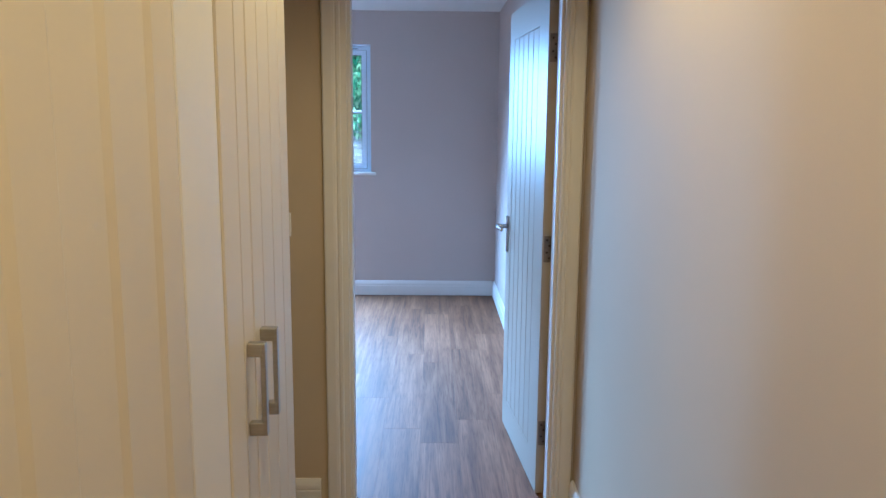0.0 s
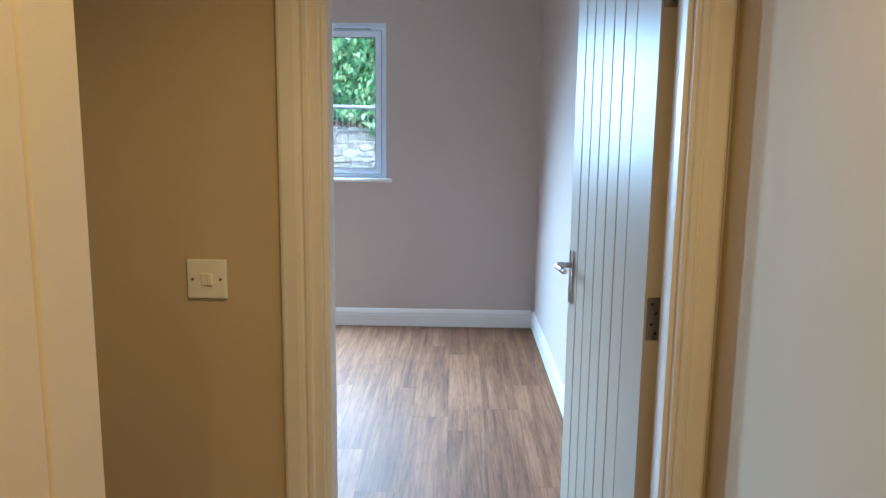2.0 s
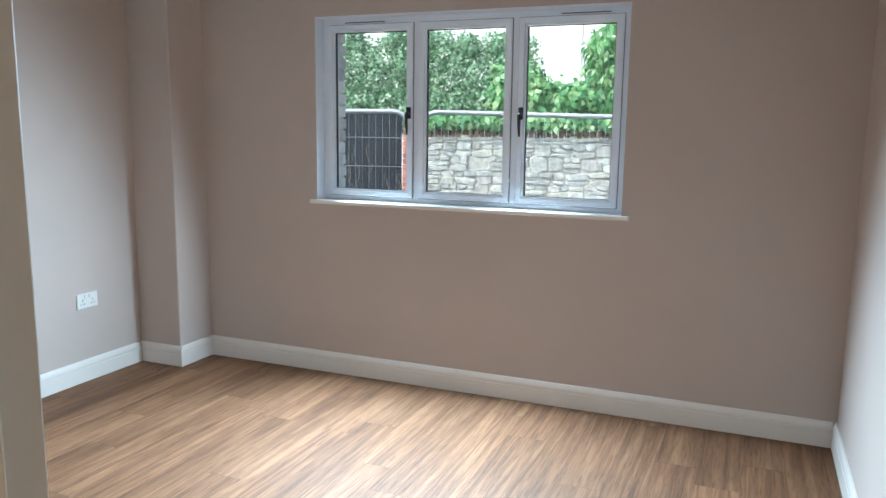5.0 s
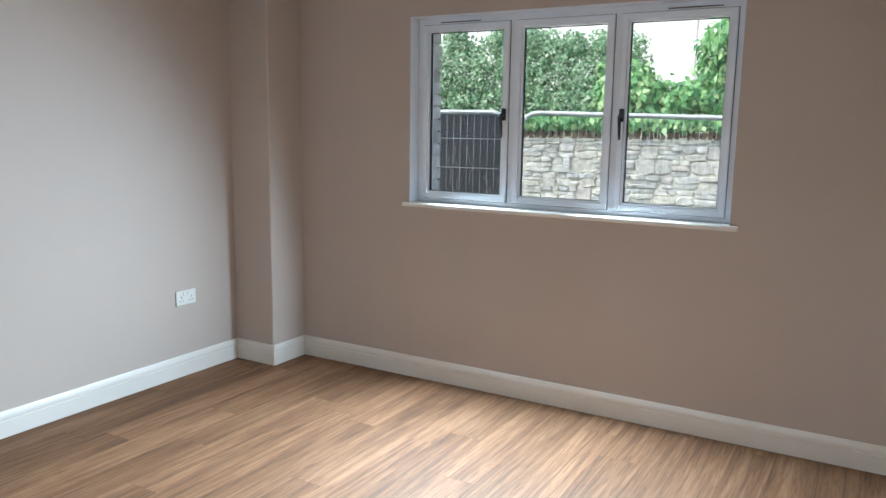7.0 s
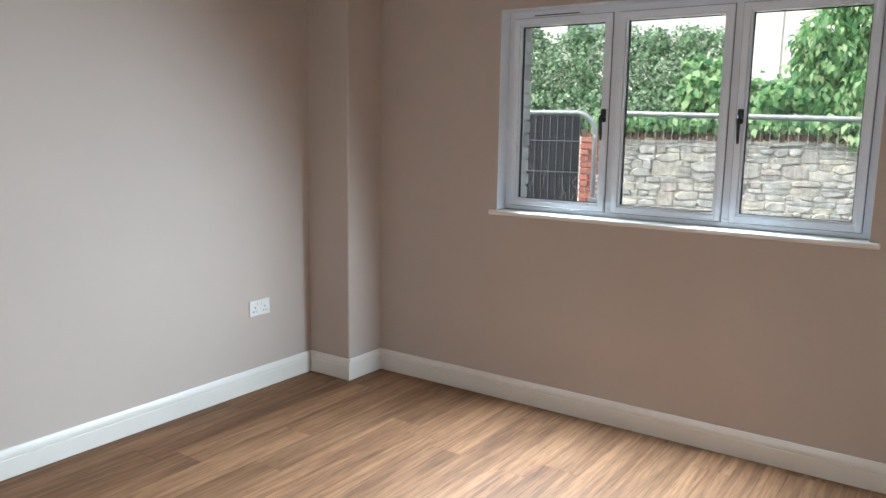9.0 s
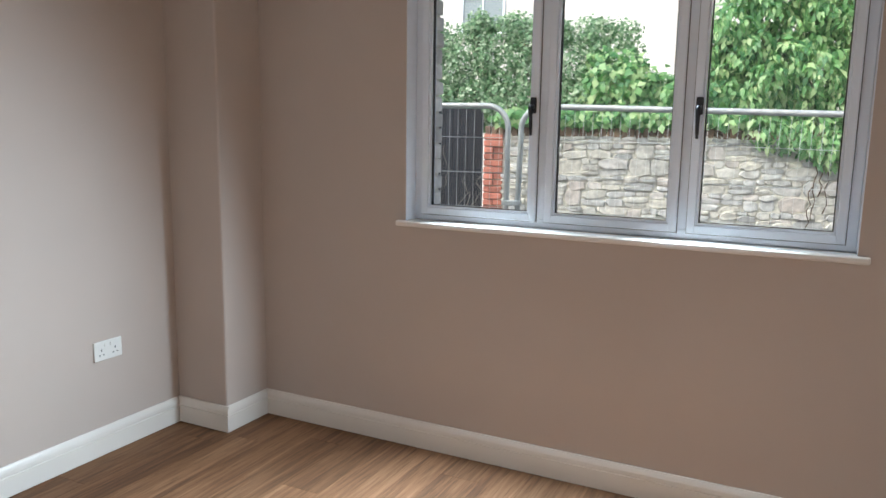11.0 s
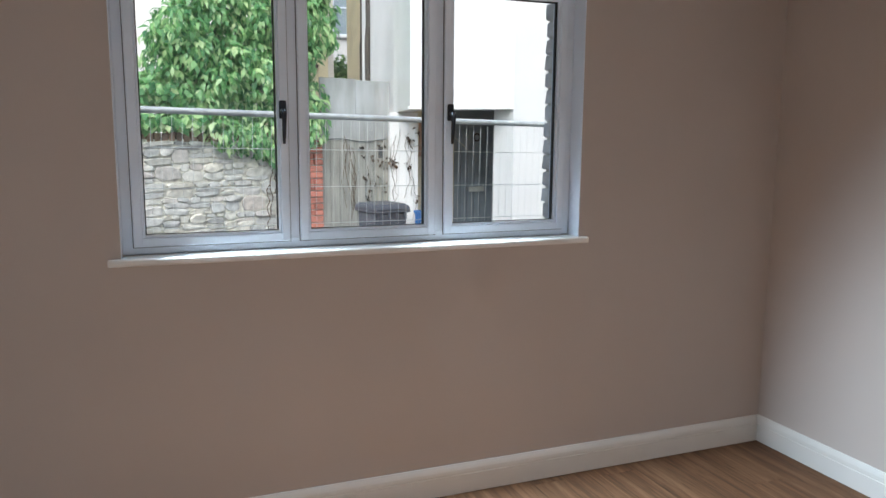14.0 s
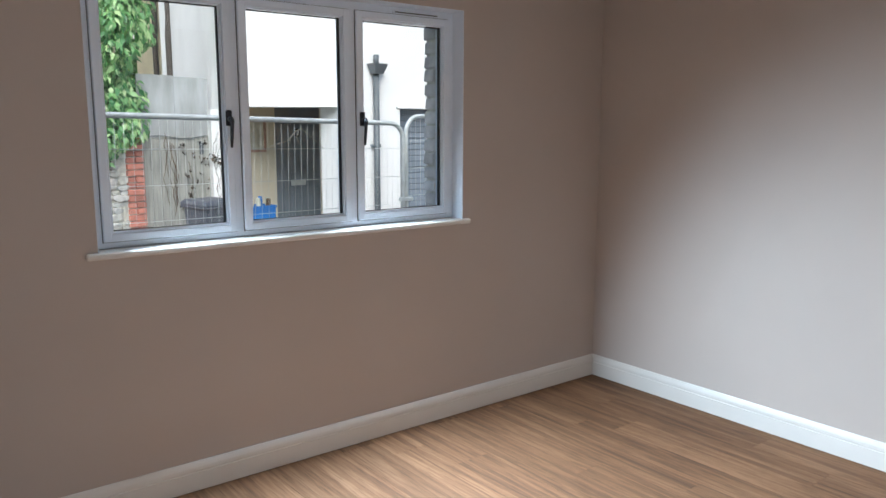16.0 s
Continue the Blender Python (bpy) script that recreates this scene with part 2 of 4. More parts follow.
LENS = em


# ---- mesh helpers ----
def box(bm, x0, x1, y0, y1, z0, z1, bevel=0.0, segments=2, m=None):
    vs = [bm.verts.new((x, y, z)) for x in (x0, x1) for y in (y0, y1) for z in (z0, z1)]
    fs = [bm.faces.new([vs[i] for i in f]) for f in ((0, 1, 3, 2), (4, 6, 7, 5), (0, 4, 5, 1), (2, 3, 7, 6), (0, 2, 6, 4), (1, 5, 7, 3))]
    if bevel:
        es = {e for f in fs for e in f.edges}
        got = bmesh.ops.bevel(bm, geom=list(es), offset=bevel, segments=segments, profile=0.5, affect="EDGES")
        vs = list({v for f in got["faces"] for v in f.verts} | {v for v in vs if v.is_valid})
    if m is not None:
        bmesh.ops.transform(bm, matrix=m, verts=[v for v in vs if v.is_valid])
    return vs


def tube(bm, pts, r, sides=10, caps=True):
    """A round bar along a line of points."""
    pts = [Vector(p) for p in pts]
    rings, up = [], None
    for i, p in enumerate(pts):
        d = (pts[min(i + 1, len(pts) - 1)] - pts[max(i - 1, 0)]).normalized()
        if up is None:
            up = Vector((0, 0, 1)) if abs(d.z) < 0.9 else Vector((1, 0, 0))
        a = d.cross(up).normalized()
        b = a.cross(d).normalized()
        up = b
        rr = r[i] if isinstance(r, (list, tuple)) else r
        rings.append([bm.verts.new(p + rr * (math.cos(t) * a + math.sin(t) * b)) for t in (2 * math.pi * k / sides for k in range(sides))])
    for q, w in zip(rings, rings[1:]):
        for k in range(sides):
            bm.faces.new((q[k], q[(k + 1) % sides], w[(k + 1) % sides], w[k])).smooth = True
    if caps:
        bm.faces.new(rings[0]), bm.faces.new(rings[-1])


def extrude_profile(bm, prof, a, b, out, up=Vector((0, 0, 1))):
    """Sweeps a closed profile of (distance out, distance up) from a to b."""
    a, b, out = Vector(a), Vector(b), Vector(out)
    ends = [[bm.verts.new(p + out * o + up * u) for o, u in prof] for p in (a, b)]
    n = len(prof)
    for k in range(n):
        bm.faces.new((ends[0][k], ends[0][(k + 1) % n], ends[1][(k + 1) % n], ends[1][k]))
    bm.faces.new(ends[0]), bm.faces.new(ends[1])


def mesh_of(bm, name, material):
    bmesh.ops.recalc_face_normals(bm, faces=bm.faces)
    me = bpy.data.meshes.new(name)
    bm.to_mesh(me)
    bm.free()
    me.materials.append(material)
    return me


def part(name, bm, material, parent=None, label=""):
    ob = new(name, mesh_of(bm, name, material))
    if parent is not None:
        ob.parent = parent
    return tagged(ob, label) if label else ob


def thing(name, label, category, kind="", at=None, group=""):
    ob = new(name)
    ob.empty_display_size = 0.1
    if at is not None:
        ob.matrix_world = at
    return tagged(ob, label, category, group, kind)


def slab(name, material, x0, x1, y0, y1, z0, z1, label="", category="", parent=None, bevel=0.0):
    bm = bmesh.new()
    box(bm, x0, x1, y0, y1, z0, z1, bevel)
    ob = part(name, bm, material, parent)
    if parent is None:
        tagged(ob, label, category, kind="structure")
    return ob


# ---- the plan ----
XR, XL, YW, YF, YH = 0.468, -3.539, 5.618, 2.014, 1.886     # room right, left, window wall, front wall inside and hall side
HXR, HXL, HY0, CEIL = 0.472, -1.25, -3.2, 2.393             # hall right, left, back; ceiling
DL, DR, DTOP = -0.385, 0.386, 1.99                          # door opening
WX0, WX1, WZ0, WZ1 = -2.403, -0.600, 1.066, 2.122           # window opening
GROUND = -0.42
YO = 5.975                                                   # outer face of the window wall

# window wall in pieces round the opening, inner leaf and outer brick leaf
wall_n = thing("wall_north", "plain greige painted plaster wall below and beside the window", "wall", "structure")
for nm, x0, x1, z0, z1 in (("plaster_left", XL, WX0, 0, CEIL), ("plaster_right", WX1, XR, 0, CEIL), ("plaster_below", WX0, WX1, 0, WZ0 - 0.026), ("plaster_above", WX0, WX1, WZ1, CEIL)):
    slab(nm, WALL, x0, x1, YW, YW + 0.16, z0, z1, parent=wall_n)
slab("wall_east", WALL, XR, XR + 0.12, YF, YW + 0.16, 0, CEIL, "plain greige painted wall beside the open door", "wall")
slab("wall_west", WALL, XL - 0.12, XL, YF - 0.127, YW + 0.16, 0, CEIL, "plain greige painted wall with a double socket", "wall")
wall_s = thing("wall_south", "painted partition wall with the doorway between hall and room", "wall", "structure")
slab("partition_left", WALL, XL, DL - 0.03, YH, YF, 0, CEIL, parent=wall_s)
slab("partition_right", WALL, DR + 0.03, XR + 0.12, YH, YF, 0, CEIL, parent=wall_s)
slab("partition_above", WALL, DL - 0.03, DR + 0.03, YH, YF, DTOP + 0.03, CEIL, parent=wall_s)
slab("boxing", WALL, XL - 0.02, -3.225, 5.323, YW + 0.02, -0.02, CEIL + 0.02, "greige boxed-in pipe casing in the corner", "boxing", bevel=0.009)
slab("ceiling", CEILING, XL - 0.12, XR + 0.12, YF, YW + 0.16, CEIL, CEIL + 0.12, "flat white painted ceiling of the room", "ceiling")
slab("ceiling_hall", CEILING, HXL - 0.1, XR + 0.12, HY0 - 0.1, YF, CEIL + 0.001, CEIL + 0.12, "flat white painted ceiling of the hall", "ceiling")
slab("wall_hall_east", HALL, HXR, HXR + 0.14, HY0, YH, 0, CEIL, "warm-lit beige painted hall wall", "wall")
slab("wall_hall_west", HALL, HXL - 0.1, HXL, HY0, YH, 0, CEIL, "beige painted hall wall beyond the cupboard", "wall")
slab("wall_hall_south", HALL, HXL - 0.1, HXR + 0.14, HY0 - 0.1, HY0, 0, CEIL, "plain beige painted end wall of the hall", "wall")
hall_skin = slab("wall_hall_north", HALL, HXL, DL - 0.03, YH - 0.004, YH, 0, CEIL, "shaded beige painted hall wall with a switch", "wall")
floor = slab("floor", FLOORBASE, XL - 0.1, XR + 0.1, HY0 - 0.1, YW + 0.1, -0.12, -0.006, "greyish oak-effect plank floor, boards running to the window", "floor")

# ---- skirting ----
SKIRT = [(0, 0.002), (0.018, 0.002), (0.018, 0.0835), (0.0140, 0.0855), (0.0140, 0.0890), (0.0172, 0.0915), (0.0165, 0.106), (0.0125, 0.119), (0.009, 0.126), (0.0075, 0.129), (0, 0.129)]


def skirting(a, b, out, label):
    bm = bmesh.new()
    extrude_profile(bm, SKIRT, a, b, out)
    return tagged(part("baseboard", bm, TRIM), label, "skirting board", kind="structure")


skirting((-3.225, YW, 0), (XR - 0.018, YW, 0), (0, -1, 0), "white moulded skirting board under the window")
skirting((XR, YF + 0.02, 0), (XR, YW, 0), (-1, 0, 0), "white moulded skirting board behind the open door")
skirting((XL, YF, 0), (XL, 5.323 - 0.018, 0), (1, 0, 0), "white moulded skirting board below the socket")
skirting((XL, 5.323, 0), (-3.225 + 0.018, 5.323, 0), (0, -1, 0), "white moulded skirting board round the boxing")
skirting((-3.225, 5.323, 0), (-3.225, YW - 0.018, 0), (1, 0, 0), "white moulded skirting board on the boxing side")
skirting((XL + 0.018, YF, 0), (DL - 0.1, YF, 0), (0, 1, 0), "white moulded skirting board by the doorway")
skirting((HXL, YH - 0.004, 0), (-0.5, YH - 0.004, 0), (0, -1, 0), "white moulded skirting board below the switch")
skirting((HXR, HY0, 0), (HXR, YH - 0.02, 0), (-1, 0, 0), "white moulded skirting board along the hall")

# ---- doorway: lining, stops, architraves ----
lining = thing("trim", "white satin door lining with moulded architraves", "door frame", "structure")
for nm, x0, x1, z0, z1 in (("jamb", DL - 0.03, DL, 0, DTOP), ("jamb", DR, DR + 0.03, 0, DTOP), ("head", DL - 0.03, DR + 0.03, DTOP, DTOP + 0.03)):
    slab(nm, TRIM, x0, x1, YH - 0.003, YF + 0.003, z0, z1, parent=lining, bevel=0.002)
for x0, x1, z0, z1 in ((DL, DL + 0.012, 0, DTOP - 0.012), (DR - 0.012, DR, 0, DTOP - 0.012), (DL, DR, DTOP - 0.012, DTOP)):
    slab("stop", TRIM, x0, x1, YH + 0.02, YF - 0.034, z0, z1, parent=lining, bevel=0.0015)
ARCH = [(0.0, 0.0), (0.011, 0.0), (0.0135, 0.003), (0.014, 0.012), (0.0105, 0.0145), (0.0105, 0.0172), (0.0150, 0.021), (0.0172, 0.030), (0.018, 0.058), (0.0155, 0.064), (0.0, 0.064)]


def architrave(xi, side, y, out):
    bm = bmesh.new()
    extrude_profile(bm, ARCH, (xi, y, 0), (xi, y, DTOP + 0.08), (0, out, 0), Vector((side, 0, 0)))
    part("architrave", bm, TRIM, lining)


for y, out in ((YH - 0.003, -1), (YF + 0.003, 1)):
    architrave(DL - 0.022, -1, y, out)
    architrave(DR + 0.010, 1, y, out)
    bm = bmesh.new()
    extrude_profile(bm, ARCH, (DL - 0.022, y, DTOP + 0.012), (DR + 0.010, y, DTOP + 0.012), (0, out, 0))
    part("architrave_head", bm, TRIM, lining)

# ---- the open door ----
door_at = Matrix(((-0.0842, -0.9964, 0, 0.345), (0.9964, -0.0842, 0, 1.997), (0, 0, 1, 0), (0, 0, 0, 1)))   # local x along the leaf, y towards the room
door = thing("door_1", "off-white grooved cottage door standing open against the wall", "door", "structure", door_at)
LW0, LW1, LH = 0.008, 0.770, 1.981
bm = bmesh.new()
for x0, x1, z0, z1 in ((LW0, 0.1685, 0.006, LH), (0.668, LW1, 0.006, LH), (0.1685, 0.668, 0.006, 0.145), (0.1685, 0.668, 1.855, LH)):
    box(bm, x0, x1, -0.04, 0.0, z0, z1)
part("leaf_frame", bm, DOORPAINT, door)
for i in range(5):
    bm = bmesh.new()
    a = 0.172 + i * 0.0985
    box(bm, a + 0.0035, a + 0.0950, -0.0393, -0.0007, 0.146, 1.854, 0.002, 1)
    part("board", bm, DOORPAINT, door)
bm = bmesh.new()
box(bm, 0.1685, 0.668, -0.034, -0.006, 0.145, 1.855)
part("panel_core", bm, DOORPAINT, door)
for face, sgn in ((0.0, 1), (-0.04, -1)):
    handle = thing("door_handle", "", "", at=None)
    handle.parent = door
    bm = bmesh.new()
    ys = sorted((face, face + sgn * 0.008))
    box(bm, 0.702, 0.742, ys[0], ys[1], 0.876, 1.051, 0.003)
    part("backplate", bm, CHROME, handle, "polished chrome backplate")
    bm = bmesh.new()
    tube(bm, [(0.722, face + sgn * d, 1.002) for d in (0.006, 0.03, 0.05)], 0.0095, 14)
    part("spindle", bm, CHROME, handle)
    bm = bmesh.new()
    tube(bm, [(0.722 - 0.115 * k / 10, face + sgn * (0.052 - 0.004 * math.sin(k * 0.3)), 1.002 - 0.006 * math.sin(k * 0.31)) for k in range(11)], [0.0105] * 3 + [0.0095] * 6 + [0.0085, 0.006], 14)
    part("lever", bm, CHROME, handle, "chrome lever")
for zz in (0.211, 0.957, 1.709):
    bm = bmesh.new()
    box(bm, 0.0055, 0.0082, -0.036, -0.006, zz, zz + 0.102, 0.0005, 1)
    hinge = part("hinge", bm, HINGE, door, "satin steel butt hinge")
    bm = bmesh.new()
    tube(bm, [(0.004, -0.044, zz), (0.004, -0.044, zz + 0.102)], 0.006, 10)
    part("knuckle", bm, HINGE, hinge)
    for k, dz in enumerate((0.016, 0.038, 0.064, 0.086)):
        bm = bmesh.new()
        bmesh.ops.create_cone(bm, cap_ends=True, segments=10, radius1=0.0042, radius2=0.0042, depth=0.002, matrix=Matrix.Translation((0.0050, -0.027 + 0.010 * (k % 2), zz + dz)) @ Matrix.Rotation(math.pi / 2, 4, "Y"))
        part("screw", bm, SLOT, hinge)

# ---- window ----
win = thing("window_1", "white three-pane casement window with dark handles", "window", "structure")
FY0, FY1 = 5.700, 5.772      # inner and outer face of the frame
for nm, x0, x1, z0, z1 in (("reveal_lining", WX0, WX0 + 0.004, WZ0, WZ1), ("reveal_lining", WX1 - 0.004, WX1, WZ0, WZ1), ("reveal_lining", WX0 + 0.004, WX1 - 0.004, WZ1 - 0.004, WZ1)):
    slab(nm, UPVC, x0, x1, YW - 0.002, FY0 + 0.01, z0, z1, parent=win)


def frame_bar(bm, x0, x1, z0, z1, y0, y1, bev=0.004):
    box(bm, x0, x1, y0, y1, z0, z1, bev, 2)


bm = bmesh.new()
fx0, fx1, fz0, fz1 = WX0 + 0.004, WX1 - 0.004, WZ0 + 0.001, WZ1 - 0.004
frame_bar(bm, fx0, fx0 + 0.045, fz0, fz1, FY0, FY1)
frame_bar(bm, fx1 - 0.045, fx1, fz0, fz1, FY0, FY1)
frame_bar(bm, fx0 + 0.04, fx1 - 0.04, fz0, fz0 + 0.040, FY0, FY1)
frame_bar(bm, fx0 + 0.04, fx1 - 0.04, fz1 - 0.045, fz1, FY0, FY1)
MULL = (-1.793, -1.211)
for mx in MULL:
    frame_bar(bm, mx - 0.027, mx + 0.027, fz0 + 0.03, fz1 - 0.03, FY0 + 0.002, FY1)
part("window_frame", bm, UPVC, win)
edges = [fx0 + 0.045, MULL[0] - 0.027, MULL[0] + 0.027, MULL[1] - 0.027, MULL[1] + 0.027, fx1 - 0.045]
for k in range(3):
    a, b = edges[2 * k] - 0.008, edges[2 * k + 1] + 0.008
    z0, z1 = fz0 + 0.026, fz1 - 0.038
    sash = thing("sash", "", "")
    sash.parent = win
    bm = bmesh.new()
    w = 0.032
    ya, yb = FY0 - 0.015, FY0 + 0.062
    frame_bar(bm, a, a + w, z0, z1, ya, yb)
    frame_bar(bm, b - w, b, z0, z1, ya, yb)
    frame_bar(bm, a + w - 0.003, b - w + 0.003, z0, z0 + w, ya + 0.0015, yb - 0.001)
    frame_bar(bm, a + w - 0.003, b - w + 0.003, z1 - w, z1, ya + 0.0015, yb - 0.001)
    part("sash_frame", bm, UPVC, sash)
    bm = bmesh.new()
    for x0, x1, q0, q1 in ((a + w, a + w + 0.009, z0 + w, z1 - w), (b - w - 0.009, b - w, z0 + w, z1 - w), (a + w + 0.009, b - w - 0.009, z0 + w, z0 + w + 0.009), (a + w + 0.009, b - w - 0.009, z1 - w - 0.009, z1 - w)):
        box(bm, x0, x1, ya + 0.009, ya + 0.020, q0, q1, 0.002, 1)
    part("glazing_bead", bm, UPVC, sash)
    # thin dark strips round the sash, drawing the shadow where it meets the frame
    bm = bmesh.new()
    e = 0.0028
    for x0, x1, q0, q1 in ((a - e, a, z0 - e, z1 + e), (b, b + e, z0 - e, z1 + e), (a, b, z0 - e, z0), (a, b, z1, z1 + e)):
        box(bm, x0, x1, FY0 - 0.003, FY0 + 0.004, q0, q1)
    part("sash_shadow_line", bm, SHADOWLINE, sash, "thin dark grey strip drawing the shadow line round the sash")
    bm = bmesh.new()
    g = 0.004
    w += 0.009
    for x0, x1, q0, q1 in ((a + w, a + w + g, z0 + w, z1 - w), (b - w - g, b - w, z0 + w, z1 - w), (a + w + g, b - w - g, z0 + w, z0 + w + 0.0012), (a + w + g, b - w - g, z1 - w - g, z1 - w)):
        box(bm, x0, x1, FY0 + 0.010, FY0 + 0.030, q0, q1)
    part("gasket", bm, GASKET, sash, "black rubber glazing gasket")
    bm = bmesh.new()
    box(bm, a + w, b - w, FY0 + 0.018, FY0 + 0.024, z0 + w, z1 - w)
    pane = part("pane", bm, GLASS, sash, "clear glass")
    pane.visible_shadow = False


def window_handle(x):
    h = thing("window_handle", "", "")
    h.parent = win
    h.location = (0, -0.011, 0)
    z = 1.575
    bm = bmesh.new()
    box(bm, x - 0.013, x + 0.013, FY0 - 0.016, FY0 - 0.003, z - 0.028, z + 0.038, 0.005, 3)
    part("handle_base", bm, DARKHANDLE, h, "dark chrome handle base")
    bm = bmesh.new()
    tube(bm, [(x, FY0 - 0.012, z), (x, FY0 - 0.036, z), (x, FY0 - 0.042, z - 0.008), (x, FY0 - 0.040, z - 0.04), (x, FY0 - 0.034, z - 0.085), (x, FY0 - 0.030, z - 0.118)], [0.010, 0.011, 0.010, 0.008, 0.007, 0.005], 12)
    part("lever", bm, DARKHANDLE, h, "slim dark lever hanging down")


for hx in (-1.833, -1.170):
    window_handle(hx)
for x0, x1 in ((-2.26, -1.98), (-0.98, -0.70)):
    bm = bmesh.new()
    box(bm, x0, x1, FY0 - 0.007, FY0 + 0.002, fz1 - 0.034, fz1 - 0.018, 0.002)
    vent = part("trickle_vent", bm, UPVC, win, "slim white trickle vent")
    bm = bmesh.new()
    box(bm, x0 + 0.012, x1 - 0.012, FY0 - 0.0085, FY0 - 0.0065, fz1 - 0.0285, fz1 - 0.0235)
    part("vent_slot", bm, SLOT, vent)
bm = bmesh.new()
box(bm, -2.446, -0.560, YW - 0.022, FY0 + 0.004, WZ0 - 0.026, WZ0, 0.007, 3)
part("window_sill", bm, TRIM, win, "white painted bullnose window board")

# ---- socket and switch ----
def face_plate(name, at, w, h, label, category):
    t = thing(name, label, category, at=at)
    bm = bmesh.new()
    box(bm, -w / 2, w / 2, -0.009, 0.0, -h / 2, h / 2, 0.003, 3)
    part("plate", bm, PLASTIC, t)
    return t


sock = face_plate("double_socket", Matrix(((0, -1, 0, XL), (1, 0, 0, 4.912), (0, 0, 1, 0.478), (0, 0, 0, 1))), 0.147, 0.088, "white plastic double plug socket low on the wall", "socket")
for cx in (-0.036, 0.036):
    for dx, dz, w, h in ((0, 0.012, 0.0045, 0.010), (-0.011, -0.010, 0.008, 0.0045), (0.011, -0.010, 0.008, 0.0045)):
        bm = bmesh.new()
        box(bm, cx + dx - w / 2, cx + dx + w / 2, -0.0098, -0.006, dz - h / 2 - 0.008, dz + h / 2 - 0.008)
        part("pin_hole", bm, SLOT, sock)
    bm = bmesh.new()
    box(bm, cx * 0.42 - 0.006, cx * 0.42 + 0.006, -0.013, -0.006, 0.016, 0.034, 0.0015)
    part("rocker", bm, PLASTIC, sock)

spur = face_plate("light_switch", pose(-0.635, YH - 0.004, 1.114), 0.086, 0.086, "square white plastic switch on the shaded hall wall", "switch")
bm = bmesh.new()
box(bm, -0.012, 0.004, -0.0115, -0.006, -0.014, 0.014, 0.002)
part("surround", bm, PLASTIC, spur)
bm = bmesh.new()
box(bm, 0.002, 0.013, -0.0145, -0.006, -0.013, 0.013, 0.002)
part("rocker", bm, PLASTIC, spur)
for sx in (-0.0303, 0.0303):
    bm = bmesh.new()
    bmesh.ops.create_cone(bm, cap_ends=True, segments=12, radius1=0.0032, radius2=0.0032, depth=0.002, matrix=Matrix.Translation((sx, -0.0095, 0)) @ Matrix.Rotation(math.pi / 2, 4, "X"))
    part("screw", bm, HINGE, spur)

# ---- hall cupboard ----
CX = -0.420
cup = thing("hall_cupboard", "tall cream cupboard with grooved double doors and bar handles", "cupboard", at=pose(-0.8, 0.53, 0))


def cpart(nm, bm, mt, lab="", parent=None):
    ob = part(nm, bm, mt, parent or cup, lab)
    if parent is None:
        ob.matrix_parent_inverse = cup.matrix_world.inverted()
    return ob


bm = bmesh.new()
box(bm, HXL + 0.004, CX - 0.022, 0.135, 0.934, 0.0, CEIL - 0.004, 0.001, 1)
cpart("carcass", bm, CABINET)
for y0, y1, g in ((0.366, 0.5505, (0.474,)), (0.5555, 0.936, (0.645, 0.748, 0.845))):
    bm = bmesh.new()
    box(bm, CX - 0.020, CX - 0.006, y0, y1, 0.1, CEIL - 0.06)
    dr = cpart("cupboard_door", bm, CABINET)
    es = [y0, *g, y1]
    for a, b in zip(es, es[1:]):
        bm = bmesh.new()
        box(bm, CX - 0.008, CX, a + 0.0012, b - 0.0012, 0.1, CEIL - 0.06, 0.0028, 1)
        ob = part("board", bm, CABINET, dr)
bm = bmesh.new()
box(bm, CX - 0.020, CX - 0.003, 0.178, 0.363, 0.0, CEIL - 0.06, 0.002, 1)
cpart("filler_panel", bm, TRIM, "plain white filler panel")
for y in (0.500, 0.607):
    h = thing("bar_handle", "", "")
    h.parent = cup
    h.matrix_parent_inverse = cup.matrix_world.inverted()
    for zz in (0.910, 1.064):
        bm = bmesh.new()
        box(bm, CX, CX + 0.030, y - 0.010, y + 0.010, zz - 0.013, zz + 0.013, 0.002)
        part("post", bm, NICKEL, h)
    bm = bmesh.new()
    box(bm, CX + 0.024, CX + 0.034, y - 0.009, y + 0.009, 0.897, 1.077, 0.002)
    part("bar", bm, NICKEL, h, "square brushed nickel bar")

# second opening in the hall, beside the cupboard
slab("wall_hall_pier", HALL, HXL, CX - 0.03, HY0, 0.134, 0, CEIL, "beige painted hall wall beside the cupboard", "wall")
side_trim = thing("trim_hall", "white panelled frame on the hall wall beside the cupboard", "panelling", "structure")
STEPS = [(0.0, -0.75), (0.019, -0.75), (0.019, -0.250), (0.0235, -0.235), (0.0235, -0.158), (0.017, -0.142), (0.017, -0.042), (0.0225, -0.028), (0.0225, 0.080), (0.028, 0.092), (0.028, 0.1655), (0.0, 0.1655)]
bm = bmesh.new()
extrude_profile(bm, STEPS, (CX - 0.03, 0, 0), (CX - 0.03, 0, CEIL - 0.006), (1, 0, 0), Vector((0, 1, 0)))
part("panelling", bm, CABINET, side_trim)

